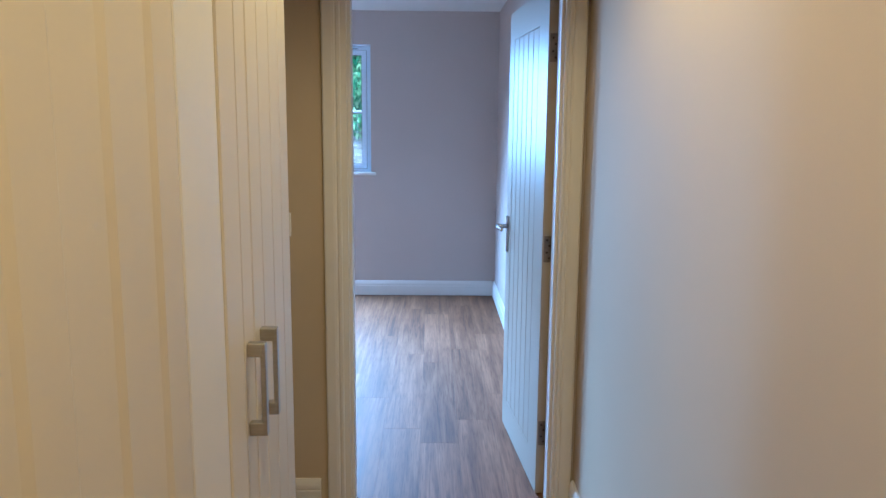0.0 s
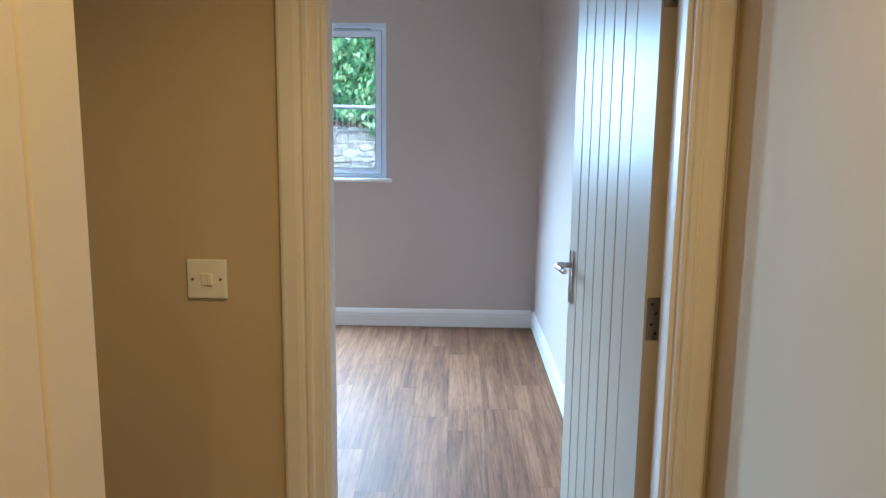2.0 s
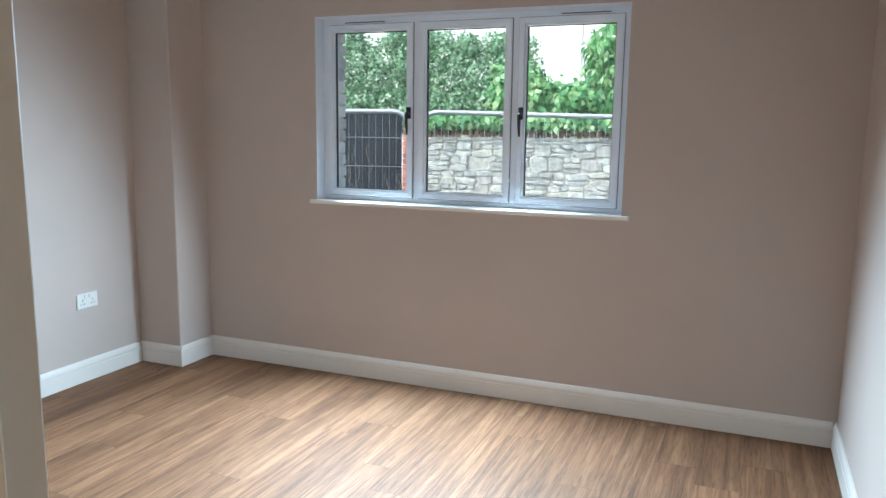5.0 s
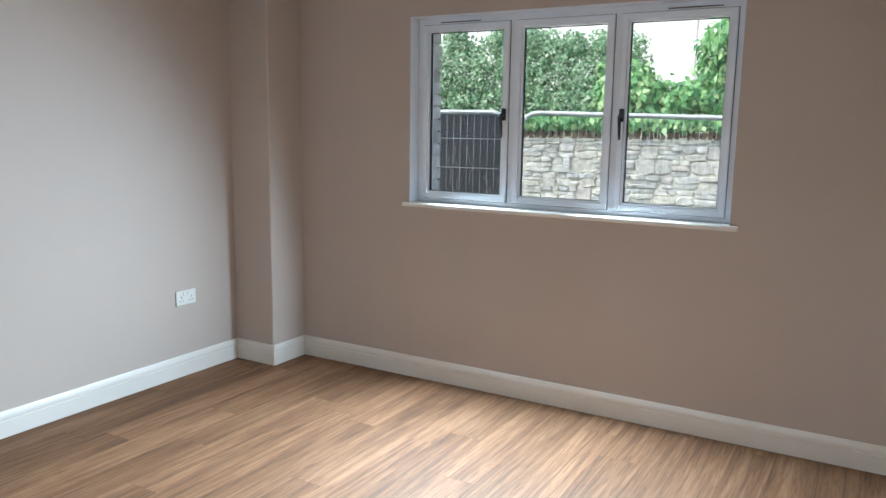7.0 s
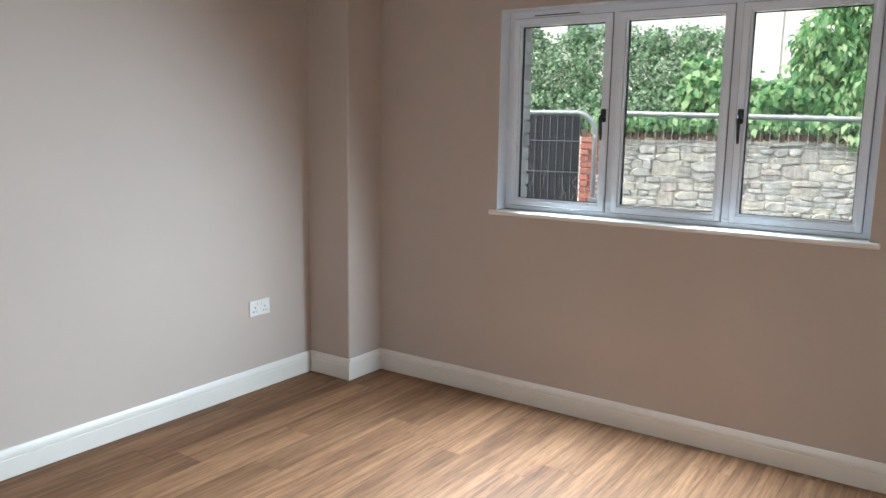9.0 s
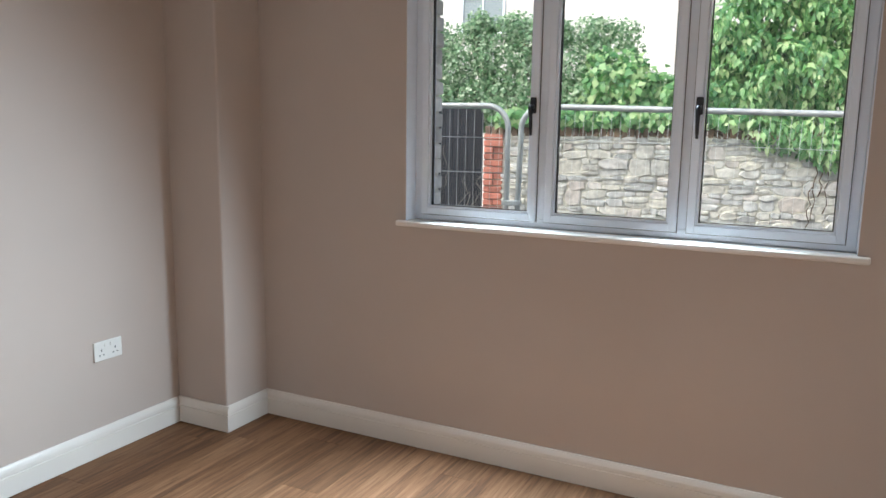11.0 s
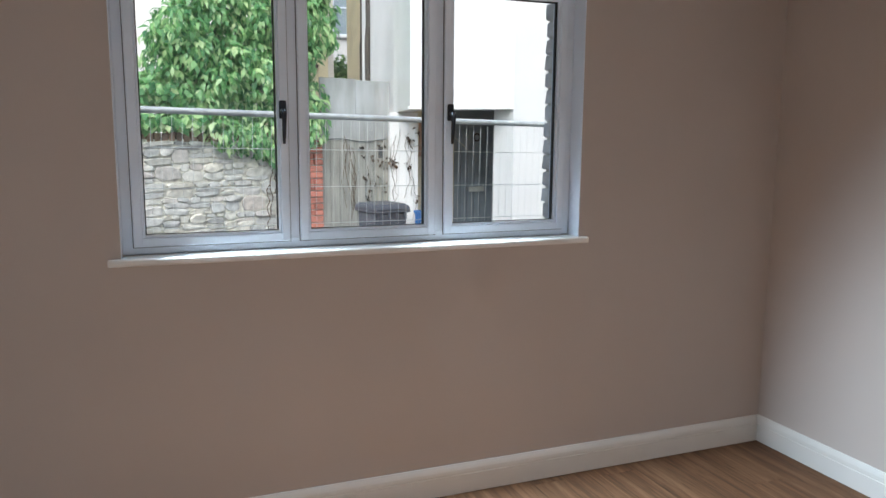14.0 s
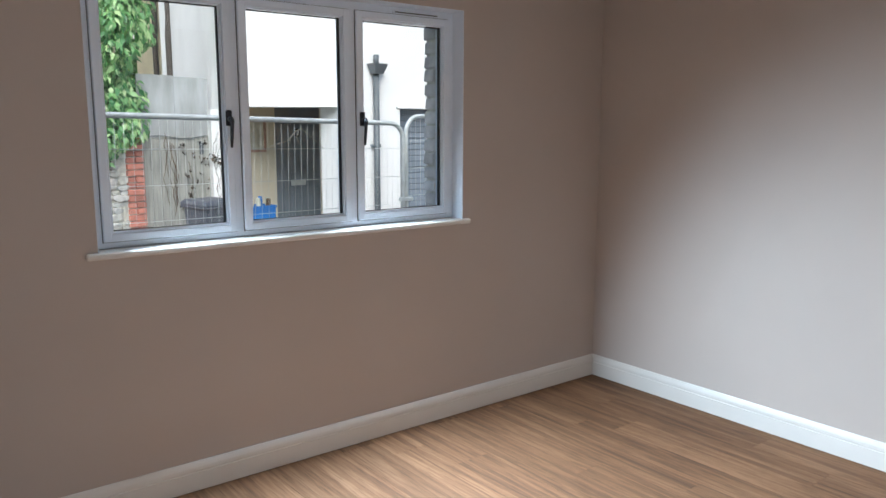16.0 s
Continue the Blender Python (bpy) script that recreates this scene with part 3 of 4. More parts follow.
# ---- downlights ----
for lx, ly in ((-0.02, 0.75), (-0.02, -0.75), (-0.02, -2.2)):
    dl = thing("downlight", "round white recessed ceiling downlight, lit warm", "downlight", at=pose(lx, ly, CEIL), group="hall downlights")
    bm = bmesh.new()
    tube(bm, [(0.042 * math.cos(a), 0.042 * math.sin(a), -0.002) for a in (2 * math.pi * k / 24 for k in range(25))], 0.004, 6, False)
    part("bezel", bm, TRIM, dl)
    bm = bmesh.new()
    bmesh.ops.create_cone(bm, cap_ends=True, segments=24, radius1=0.038, radius2=0.038, depth=0.002, matrix=Matrix.Translation((0, 0, -0.0005)))
    part("lens", bm, LENS, dl)

# ---- outside ----
SL = 0.147                      # the lane runs at a small angle to the house
LANE = math.degrees(math.atan(SL))


def lane(x, y0, x0):
    return y0 + SL * (x - x0)


RUN = pose(-2.335, 12.03, 1.49, 0, 0, 7.0) @ Matrix.Scale(1.09, 4) @ pose(2.38, -11.27, -1.49)   # the walled side of the lane


bm = bmesh.new()
vs = [bm.verts.new(p) for p in ((-400, YO - 0.05, GROUND), (400, YO - 0.05, GROUND), (400, 600, GROUND), (-400, 600, GROUND))]
bm.faces.new(vs)
tagged(part("ground", bm, ASPHALT), "worn grey asphalt yard and lane", "ground", kind="structure")

# outer leaf of the house wall, bricks at the window jambs
outer = thing("wall_outer", "grey buff brick outer wall round the window", "brick wall", "structure")
BX0, BX1 = -2.405, -0.588
for nm, x0, x1, z0, z1 in (("outer_left", XL - 2.5, BX0 - 0.22, GROUND, 3.4), ("outer_right", BX1 + 0.22, XR + 2.5, GROUND, 3.4), ("outer_below", BX0 - 0.22, BX1 + 0.22, GROUND, WZ0 - 0.07), ("outer_above", BX0 - 0.22, BX1 + 0.22, WZ1 + 0.03, 3.4)):
    slab(nm, GREYBRICK, x0, x1, YW + 0.164, YO - 0.004, z0, z1, parent=outer)
for x0, x1 in ((BX0 - 0.22, BX0 - 0.012), (BX1 + 0.012, BX1 + 0.22)):
    slab("mortar_core", MORTAR, x0, x1, FY1 + 0.01, YO - 0.012, WZ0 - 0.07, WZ1 + 0.03, parent=outer)
slab("window_ledge", UPVC, BX0 + 0.01, BX1 - 0.01, FY1 + 0.001, YO + 0.03, WZ0 - 0.06, WZ0 + 0.006, parent=outer, bevel=0.004)


def rough_block(name, w, d, h, jit, seed, bevel):
    """A block with worn, uneven corners."""
    rnd = random.Random(seed)
    bm = bmesh.new()
    box(bm, -w / 2, w / 2, -d / 2, d / 2, -h / 2, h / 2)
    bmesh.ops.bevel(bm, geom=list(bm.edges), offset=bevel, segments=1, affect="EDGES")
    for v in bm.verts:
        v.co += Vector((rnd.uniform(-1, 1), rnd.uniform(-1, 1), rnd.uniform(-1, 1))) * jit
    me = mesh_of(bm, name, GREYBRICK)
    return me


def placed(name, me, parent, m, material=None):
    ob = new(name, me)
    ob.parent = parent
    ob.matrix_local = m
    return ob


jamb_bricks = [rough_block("jamb_brick", 0.215, 0.100, 0.064, 0.004, k, 0.006) for k in range(6)]
rnd = random.Random(4)
z, k = WZ0 - 0.03, 0
while z < WZ1 + 0.05:
    for side, x in ((-1, BX0), (1, BX1)):
        placed("brick", jamb_bricks[(k * 5 + side) % 6], outer, pose(x + side * (0.1075 + rnd.uniform(-0.004, 0.006)), YO - 0.050 + rnd.uniform(-0.004, 0.004), z + 0.034, 0, 0, rnd.uniform(-1.5, 1.5)))
        placed("brick", jamb_bricks[(k * 3 + side + 1) % 6], outer, pose(x + side * (0.1075 + rnd.uniform(-0.004, 0.004)), YO - 0.152 + rnd.uniform(-0.004, 0.004), z + 0.034))
    z += 0.0745
    k += 1

# ---- stone wall with brick piers, along the lane ----
WA = (-4.49, lane(-4.49, 11.57, -0.32))
wall_at = RUN @ pose(WA[0], WA[1], GROUND, 0, 0, LANE)
stone_wall = thing("stone_wall", "old rubble stone wall with red brick ends, overgrown along its top", "stone wall", at=wall_at)
WLEN, WTOP = 4.22, 1.93


def wall_core():
    bm = bmesh.new()
    box(bm, 0.01, WLEN - 0.01, 0.022, 0.34, -0.1, WTOP - 0.10)
    return part("mortar_core", bm, MORTAR, stone_wall)


wall_core()


def stone_mesh(seed):
    """One rubble stone of unit size: an uneven outline with a pillowed face."""
    rnd = random.Random(seed)
    n = 9
    ring = []
    for k in range(n):
        a = 2 * math.pi * k / n + rnd.uniform(-0.2, 0.2)
        c, s = math.cos(a), math.sin(a)
        q = 0.5 / max(abs(c), abs(s)) ** 0.93
        ring.append((c * q * rnd.uniform(0.88, 1.04), s * q * rnd.uniform(0.80, 1.04)))
    bm = bmesh.new()
    levels = []
    for sc, y in ((0.98, 0.5), (1.0, -0.30), (0.97, -0.45), (0.86, -0.5)):
        levels.append([bm.verts.new((x * sc, y + rnd.uniform(-0.05, 0.05), zz * sc)) for x, zz in ring])
    for p, q in zip(levels, levels[1:]):
        for k in range(n):
            bm.faces.new((p[k], p[(k + 1) % n], q[(k + 1) % n], q[k]))
    bm.faces.new(levels[-1])
    return mesh_of(bm, "stone", STONE)


stones = [stone_mesh(40 + k) for k in range(14)]
rnd = random.Random(11)
low = bmesh.new()


def lay_stone(x0, x1, z0, z1):
    w, h = x1 - x0, z1 - z0
    m = pose((x0 + x1) / 2, 0.055 + rnd.uniform(-0.012, 0.010), (z0 + z1) / 2 + rnd.uniform(-0.006, 0.006), rnd.uniform(-4, 4), rnd.uniform(-5, 5), rnd.uniform(-4, 4)) @ Matrix.Diagonal((w * rnd.uniform(0.93, 1.06), 0.10 + rnd.uniform(0, 0.04), h * rnd.uniform(0.94, 1.12), 1))
    me = stones[rnd.randrange(len(stones))]
    if z0 > 0.72:
        placed("stone", me, stone_wall, m)
    else:
        start = len(low.verts)
        low.from_mesh(me)
        low.verts.ensure_lookup_table()
        bmesh.ops.transform(low, matrix=m, verts=low.verts[start:])


# rough lifts of about two hands' height, each filled with single, paired or stacked stones
z = 0.02
while z < WTOP - 0.16:
    lift = min(rnd.uniform(0.13, 0.20), WTOP - 0.12 - z)
    step = 0.05 if int(z / 0.15) % 2 else -0.04
    x, right = 0.24 + step, WLEN - 0.25 - step
    while x < right - 0.04:
        w = min(rnd.uniform(0.15, 0.36), right - x)
        if right - x - w < 0.09:
            w = right - x
        kind = rnd.random()
        if kind < 0.16 and lift > 0.10:
            w2 = min(w, lift * rnd.uniform(1.1, 1.8))
            lay_stone(x, x + w2, z, z + lift)
            w = w2
        elif kind < 0.62 or lift < 0.14:
            cut = z + lift * rnd.uniform(0.36, 0.64)
            lay_stone(x, x + w, z, cut)
            if w > 0.22 and rnd.random() < 0.6:
                mid = x + w * rnd.uniform(0.35, 0.65)
                lay_stone(x, mid, cut, z + lift)
                lay_stone(mid, x + w, cut, z + lift)
            else:
                lay_stone(x, x + w, cut, z + lift)
        else:
            c1, c2 = z + lift * rnd.uniform(0.26, 0.38), z + lift * rnd.uniform(0.60, 0.74)
            lay_stone(x, x + w * rnd.uniform(0.9, 1.0), z, c1)
            lay_stone(x, x + w, c1, c2)
            mid = x + w * rnd.uniform(0.4, 0.6)
            lay_stone(x, mid, c2, z + lift)
            lay_stone(mid, x + w, c2, z + lift)
        x += w
    z += lift
tagged(part("lower_stones", low, STONE, stone_wall), kind="stuff")


def brick_mesh(name, w, d, h, seed, material):
    me = rough_block(name, w, d, h, 0.003, seed, 0.006)
    me.materials.clear()
    me.materials.append(material)
    return me


red = [brick_mesh("brick", 0.215, 0.10, 0.064, 70 + k, REDBRICK) for k in range(4)]
half = [brick_mesh("brick", 0.105, 0.10, 0.064, 80 + k, REDBRICK) for k in range(4)]
OLDBRICK = surface("weathered_coping_brick", (0.27, 0.20, 0.155), 0.95, 0.35, 14.0, 0.6, 90, random_tone=0.3, second=(0.36, 0.24, 0.17), world_space=True)
soldier = [brick_mesh("brick", 0.066, 0.22, 0.10, 90 + k, OLDBRICK) for k in range(4)]
z, k = 0.03, 0
rnd = random.Random(5)
while z < WTOP - 0.13:
    wide = (k // 2) % 2
    for end in (0, 1):
        w = 0.215 if wide else 0.105
        x0 = w / 2 if end == 0 else WLEN - w / 2
        me = (red if wide else half)[rnd.randrange(4)]
        placed("brick", me, stone_wall, pose(x0 + (0.002 if end == 0 else -0.002), 0.05 - 0.014 + rnd.uniform(-0.003, 0.003), z + 0.032))
        if not wide:
            placed("brick", half[rnd.randrange(4)], stone_wall, pose(0.165 if end == 0 else WLEN - 0.165, 0.05 + 0.004, z + 0.032))
    z += 0.075
    k += 1
x = 0.04
while x < WLEN - 0.02:
    placed("brick", soldier[rnd.randrange(4)], stone_wall, pose(x, 0.12 + rnd.uniform(-0.012, 0.012), WTOP - 0.075 + rnd.uniform(-0.012, 0.006), 0, rnd.uniform(-4, 4), 0))
    x += 0.076

# ---- black slatted gate with pale dry stems ----
gate_b = thing("black_gate", "tall black slatted gate with pale dry stems climbing it", "gate", at=RUN @ pose(-5.72, lane(-5.72, 11.60, -0.32), GROUND, 0, 0, LANE))
bm = bmesh.new()
box(bm, 0.0, 0.075, -0.02, 0.085, 0, 2.05)
part("post", bm, BLACKWOOD, gate_b)
for k in range(13):
    bm = bmesh.new()
    box(bm, 0.08 + k * 0.088, 0.08 + k * 0.088 + 0.0865, 0.0, 0.022, 0.05, 2.10, 0.004, 1)
    part("slat", bm, BLACKWOOD, gate_b)
for zz in (0.3, 1.1, 1.9):
    bm = bmesh.new()
    box(bm, 0.06, 1.22, 0.024, 0.06, zz, zz + 0.08)
    part("rail", bm, BLACKWOOD, gate_b)
PALETWIG = surface("pale_dry_stem", (0.42, 0.40, 0.34), 0.8, 0.2, 20.0, 0.2, 90)
rnd = random.Random(21)
for k in range(10):
    x, zz = rnd.uniform(0.15, 1.1), rnd.uniform(0.6, 1.3)
    pts = []
    for j in range(9):
        pts.append((x, -0.012 - 0.006 * rnd.random(), zz))
        x += rnd.uniform(-0.055, 0.055)
        zz += rnd.uniform(0.03, 0.09)
        if zz > 2.04:
            break
    bm = bmesh.new()
    tube(bm, pts, 0.0028, 5)
    part("dry_stem", bm, PALETWIG, gate_b)

# ---- temporary fence ----
FA = (-2.735, 7.80)


def fence_panel(x0, width, drop, label):
    """A round-cornered mesh panel. Local x runs along the lane."""
    t = thing("mesh_fence_panel", label, "fence panel", at=pose(FA[0], FA[1], GROUND, 0, 0, LANE) @ pose(x0, 0, 0, 0, drop, 0), group="temporary fence")
    H, R = 2.055, 0.16
    pts = [(0, 0, 0.03)] + [(0, 0, H - R)] + [(R - R * math.cos(a), 0, H - R + R * math.sin(a)) for a in (math.pi / 2 * k / 8 for k in range(1, 9))]
    pts += [(width - p[0], 0, p[2]) for p in reversed(pts)]
    bm = bmesh.new()
    tube(bm, pts, 0.0205, 12)
    part("frame_tube", bm, GALV, t)
    bm = bmesh.new()
    tube(bm, [(0, 0, 0.2), (width, 0, 0.2)], 0.017, 10)
    part("bottom_tube", bm, GALV, t)
    for k in range(8):
        zz = 0.31 + 0.253 * k
        if zz < H - 0.1:
            bm = bmesh.new()
            tube(bm, [(0, -0.004, zz), (width, -0.004, zz)], 0.0022, 5)
            part("wire", bm, GALV, t)
    n = int(width / 0.063)
    bm = bmesh.new()
    tube(bm, [(0, 0, 0.2), (0.004, 0.003, 0.9), (-0.003, -0.002, 1.5), (0, 0, H - 0.005)], 0.0012, 5)
    me = mesh_of(bm, "wire", GALV)
    for k in range(1, n):
        x = width * k / n
        cut = R - math.sqrt(max(0, R * R - (R - min(x, width - x, R)) ** 2)) if min(x, width - x) < R else 0
        placed("wire", me, t, pose(x, 0.002, 0) @ Matrix.Diagonal((1, 1, (H - cut) / H, 1)))
    for zz in (1.36,):
        bm = bmesh.new()
        box(bm, width - 0.03, width + 0.11, -0.028, 0.028, zz - 0.018, zz + 0.018, 0.006)
        part("coupler", bm, GALV, t)
    for x in (0.0, width):
        bm = bmesh.new()
        box(bm, x - 0.1, x + 0.1, -0.32, 0.32, 0.0, 0.13, 0.02)
        part("foot", bm, GASKET, t, "black rubber fence foot")
    return t


fence_panel(-3.72, 3.66, 0.0, "galvanised mesh fence panel before the black gate")
fence_panel(0.0, 3.66, 1.05, "galvanised mesh fence panel with rounded top corners")
fence_panel(3.73, 3.6, 0.0, "galvanised mesh fence panel before the white house")

# ---- foliage ----
def leaf_cloud(name, blobs, material, parent, size, seed, droop=0.3, clip=None, slim=1.0):
    """Many small folded leaves on and in a set of uneven lobes: (x, y, z, rx, ry, rz, leaves)."""
    rng = np.random.default_rng(seed)
    P, N = [], []
    for bx, by, bz, rx, ry, rz, count in blobs:
        d = rng.normal(size=(count, 3))
        d /= np.linalg.norm(d, axis=1)[:, None]
        lump = 1 + 0.16 * np.sin(d[:, 0] * 7 + bx * 5) * np.sin(d[:, 2] * 6 + bz * 3) + 0.10 * np.sin(d[:, 1] * 11 + d[:, 0] * 9)
        r = rng.uniform(0.55, 1.0, count) ** 0.5 * lump
        sprig = rng.random(count) < 0.05
        r = np.where(sprig, r * rng.uniform(1.0, 1.16, count), r)
        P.append(d * r[:, None] * (rx, ry, rz) + (bx, by, bz))
        N.append(d + rng.normal(scale=0.55, size=d.shape))
    P, N = np.concatenate(P), np.concatenate(N)
    if clip is not None:
        keep = clip(P)
        P, N = P[keep], N[keep]
    N[:, 1] -= 0.5
    N[:, 2] += 0.35
    N /= np.linalg.norm(N, axis=1)[:, None]
    n = len(P)
    axis = rng.normal(size=(n, 3)) + (0, 0, -droop * 4)
    L = axis - (axis * N).sum(1)[:, None] * N
    L /= np.linalg.norm(L, axis=1)[:, None] + 1e-9
    S = np.cross(N, L)
    ln = size * rng.uniform(0.6, 1.25, n)[:, None]
    wd = ln * slim * rng.uniform(0.30, 0.42, n)[:, None]
    base, tip = P, P + L * ln - N * ln * 0.12
    mid = P + L * ln * 0.45 + N * ln * 0.03
    l1, r1 = P + L * ln * 0.42 + S * wd + N * ln * 0.10, P + L * ln * 0.42 - S * wd + N * ln * 0.10
    V = np.stack((base, l1, tip, r1, mid), 1).reshape(-1, 3)
    k = np.arange(n)[:, None] * 5
    F = np.stack((k + (0, 1, 4), k + (1, 2, 4), k + (2, 3, 4), k + (3, 0, 4)), 1).reshape(-1, 3)
    me = bpy.data.meshes.new(name)
    me.vertices.add(len(V))
    me.vertices.foreach_set("co", V.ravel())
    me.loops.add(F.size)
    me.loops.foreach_set("vertex_index", F.ravel().astype(np.int32))
    me.polygons.add(len(F))
    me.polygons.foreach_set("loop_start", np.arange(0, F.size, 3, dtype=np.int32))
    me.update(calc_edges=True)
    me.materials.append(material)
    ob = new(name, me)
    ob.parent = parent
    return ob


def stems(parent, roots, material, seed):
    rnd = random.Random(seed)
    for x, y, z0, z1, r in roots:
        pts, rr, px, py = [], [], x, y
        for k in range(8):
            f = k / 7
            pts.append((px, py, z0 + (z1 - z0) * f))
            rr.append(r * (1 - 0.75 * f))
            px += rnd.uniform(-0.07, 0.07)
            py += rnd.uniform(-0.05, 0.05)
        bm = bmesh.new()
        tube(bm, pts, rr, 7)
        part("stem", bm, material, parent)
        for k in (3, 4, 5):
            p = Vector(pts[k])
            e = p + Vector((rnd.uniform(-0.4, 0.4), rnd.uniform(-0.15, 0.15), rnd.uniform(0.25, 0.5)))
            bm = bmesh.new()
            tube(bm, [p, p.lerp(e, 0.5) + Vector((0, 0, 0.05)), e], [rr[k] * 0.6, rr[k] * 0.4, rr[k] * 0.15], 6)
            part("branch", bm, material, parent)


def wy(x):
    return lane(x, 11.57, -0.32)


hedge = thing("hedge", "dense leafy green hedge rising behind the stone wall", "hedge", at=RUN)
blobs = []
rnd = random.Random(8)
for x in np.arange(-6.6, -2.95, 0.42):
    top = 2.62 + 0.14 * math.sin(x * 2.1) + (0.18 if x > -4.8 else 0.0) - (0.12 if x > -3.15 else 0)
    blobs.append((x, wy(x) + 0.62, top - 0.55, 0.42, 0.45, 0.52, 2700))
    blobs.append((x + 0.2, wy(x) + 0.50, 1.72, 0.40, 0.42, 0.34, 1900))
    for k in range(3):
        blobs.append((x + rnd.uniform(-0.25, 0.25), wy(x) + rnd.uniform(0.35, 0.7), top - rnd.uniform(0.02, 0.25), 0.17, 0.18, 0.17, 260))
leaf_cloud("crown", blobs, HEDGELEAF, hedge, 0.050, 1, 0.05)
stems(hedge, [(x, wy(x) + 0.65, GROUND, 2.0, 0.03) for x in (-6.1, -5.3, -4.6, -3.9, -3.3)], BARK, 3)

ivy = thing("ivy", "broad-leaved green ivy trailing over the wall top", "ivy", at=RUN)
blobs = []
for x in np.arange(-4.2, -1.7, 0.26):
    blobs.append((x, wy(x) + 0.08, 1.60, 0.22, 0.24, 0.10, 190))
for x in np.arange(-3.25, -1.75, 0.24):
    blobs.append((x, wy(x) + 0.30, 1.86 + 0.07 * math.sin(x * 5), 0.26, 0.32, 0.24 + 0.04 * math.sin(x * 9), 380))
for x in (-3.05, -2.85, -3.2, -2.95):
    blobs.append((x, wy(x) + 0.2, 1.98 + 0.1 * math.sin(x * 31), 0.24, 0.28, 0.30, 330))
leaf_cloud("crown", blobs, VINELEAF, ivy, 0.098, 2, 0.35)
stems(ivy, [(x, wy(x) + 0.42, GROUND, 1.75, 0.014) for x in (-3.0, -2.5, -2.0)], BARK, 5)

vine = thing("climbing_vine", "tall bright green climber hanging over the wall end", "climber", at=RUN)
blobs = []
rnd = random.Random(17)
for z in np.arange(1.55, 3.9, 0.22):
    xl = -2.0 + 0.10 * math.sin(z * 5) - (0.12 if 2.2 < z < 2.7 else 0) + max(0, z - 2.7) * 0.22 + max(0, 2.0 - z) * 0.5
    xr = -0.36 + 0.07 * math.sin(z * 7.3) + (0.22 if z > 2.5 else 0)
    n = max(3, int((xr - xl) / 0.30))
    for k in range(n + 1):
        x = xl + 0.15 + (xr - xl - 0.30) * k / n
        blobs.append((x + rnd.uniform(-0.06, 0.06), wy(x) + rnd.uniform(0.0, 0.30), z + rnd.uniform(-0.08, 0.08), 0.24, 0.26, 0.20, 330))
for x, z in ((-1.35, 1.42), (-1.15, 1.38), (-0.95, 1.34), (-0.78, 1.36), (-0.62, 1.44), (-0.45, 1.50), (-1.55, 1.50), (-0.88, 1.26)):
    blobs.append((x, wy(x) - 0.06, z, 0.17, 0.12, 0.15, 110))
leaf_cloud("crown", blobs, VINELEAF, vine, 0.112, 4, 0.7, slim=0.60)
stems(vine, [(-1.1, wy(-1.1) + 0.45, GROUND, 3.1, 0.045), (-0.8, wy(-0.8) + 0.42, GROUND, 2.8, 0.03), (-1.6, wy(-1.6) + 0.45, GROUND, 2.6, 0.03)], BARK, 6)
for x, z0, z1 in ((-0.98, 0.55, 1.35), (-0.86, 0.62, 1.30), (-0.92, 0.80, 1.25), (-1.02, 0.4, 0.9)):
    bm = bmesh.new()
    tube(bm, [(x + 0.02 * math.sin(k * 2.1 + x * 9), wy(x) - 0.035, z0 + (z1 - z0) * k / 8) for k in range(9)], 0.006, 6)
    part("hanging_stem", bm, BARK, vine, "bare brown stem")

# ---- weathered board gate ----
STAINBOARD = surface("stained_grey_sheet", (0.36, 0.37, 0.35), 0.9, 0.35, 2.6, 0.5, 60, stretch=(1.6, 1, 0.45), second=(0.50, 0.53, 0.55))
bgate = thing("board_gate", "tall weathered grey board gate with dead creeper on it", "gate", at=RUN @ pose(-0.30, lane(-0.30, 11.64, -0.32), GROUND, 0, 0, LANE))
rnd = random.Random(31)
for k in range(8):
    bm = bmesh.new()
    box(bm, k * 0.123, k * 0.123 + 0.119, 0, 0.02, 0.02, 1.83 + rnd.uniform(-0.01, 0.01), 0.003, 1)
    part("board", bm, OLDWOOD, bgate)
for k in range(2):
    bm = bmesh.new()
    box(bm, k * 0.492, k * 0.492 + 0.4905, 0.022, 0.042, 1.6, 2.56 - 0.012 * k, 0.003, 1)
    part("upper_board", bm, STAINBOARD, bgate)
bm = bmesh.new()
box(bm, 0.0, 0.98, 0.045, 0.09, 0.3, 0.4)
box(bm, 0.0, 0.98, 0.045, 0.09, 1.5, 1.6)
part("rails", bm, OLDWOOD, bgate)
bm = bmesh.new()
box(bm, 0.80, 0.86, -0.012, 0.0, 1.60, 1.74, 0.004)
part("latch", bm, PIPE, bgate, "dark iron latch")
bm = bmesh.new()
tube(bm, [(0.02 + 0.11 * k, -0.015, 1.82 + 0.02 * math.sin(k * 0.9)) for k in range(9)], 0.007, 6)
part("cable", bm, PIPE, bgate, "dark sagging cable")
for k in range(7):
    x, zz = rnd.uniform(0.28, 0.62), rnd.uniform(0.7, 1.1)
    pts = []
    for j in range(12):
        pts.append((x, -0.014 - 0.01 * rnd.random(), zz))
        x += rnd.uniform(-0.03, 0.03)
        zz += rnd.uniform(0.04, 0.10)
        if zz > 1.95:
            break
    bm = bmesh.new()
    tube(bm, pts, 0.0035, 5)
    part("dead_creeper", bm, BARK, bgate, "dry dark creeper stem")

DEADLEAF = leaf_mat("dead_leaf", (0.03, 0.025, 0.02), (0.075, 0.055, 0.04), (0.16, 0.12, 0.08))
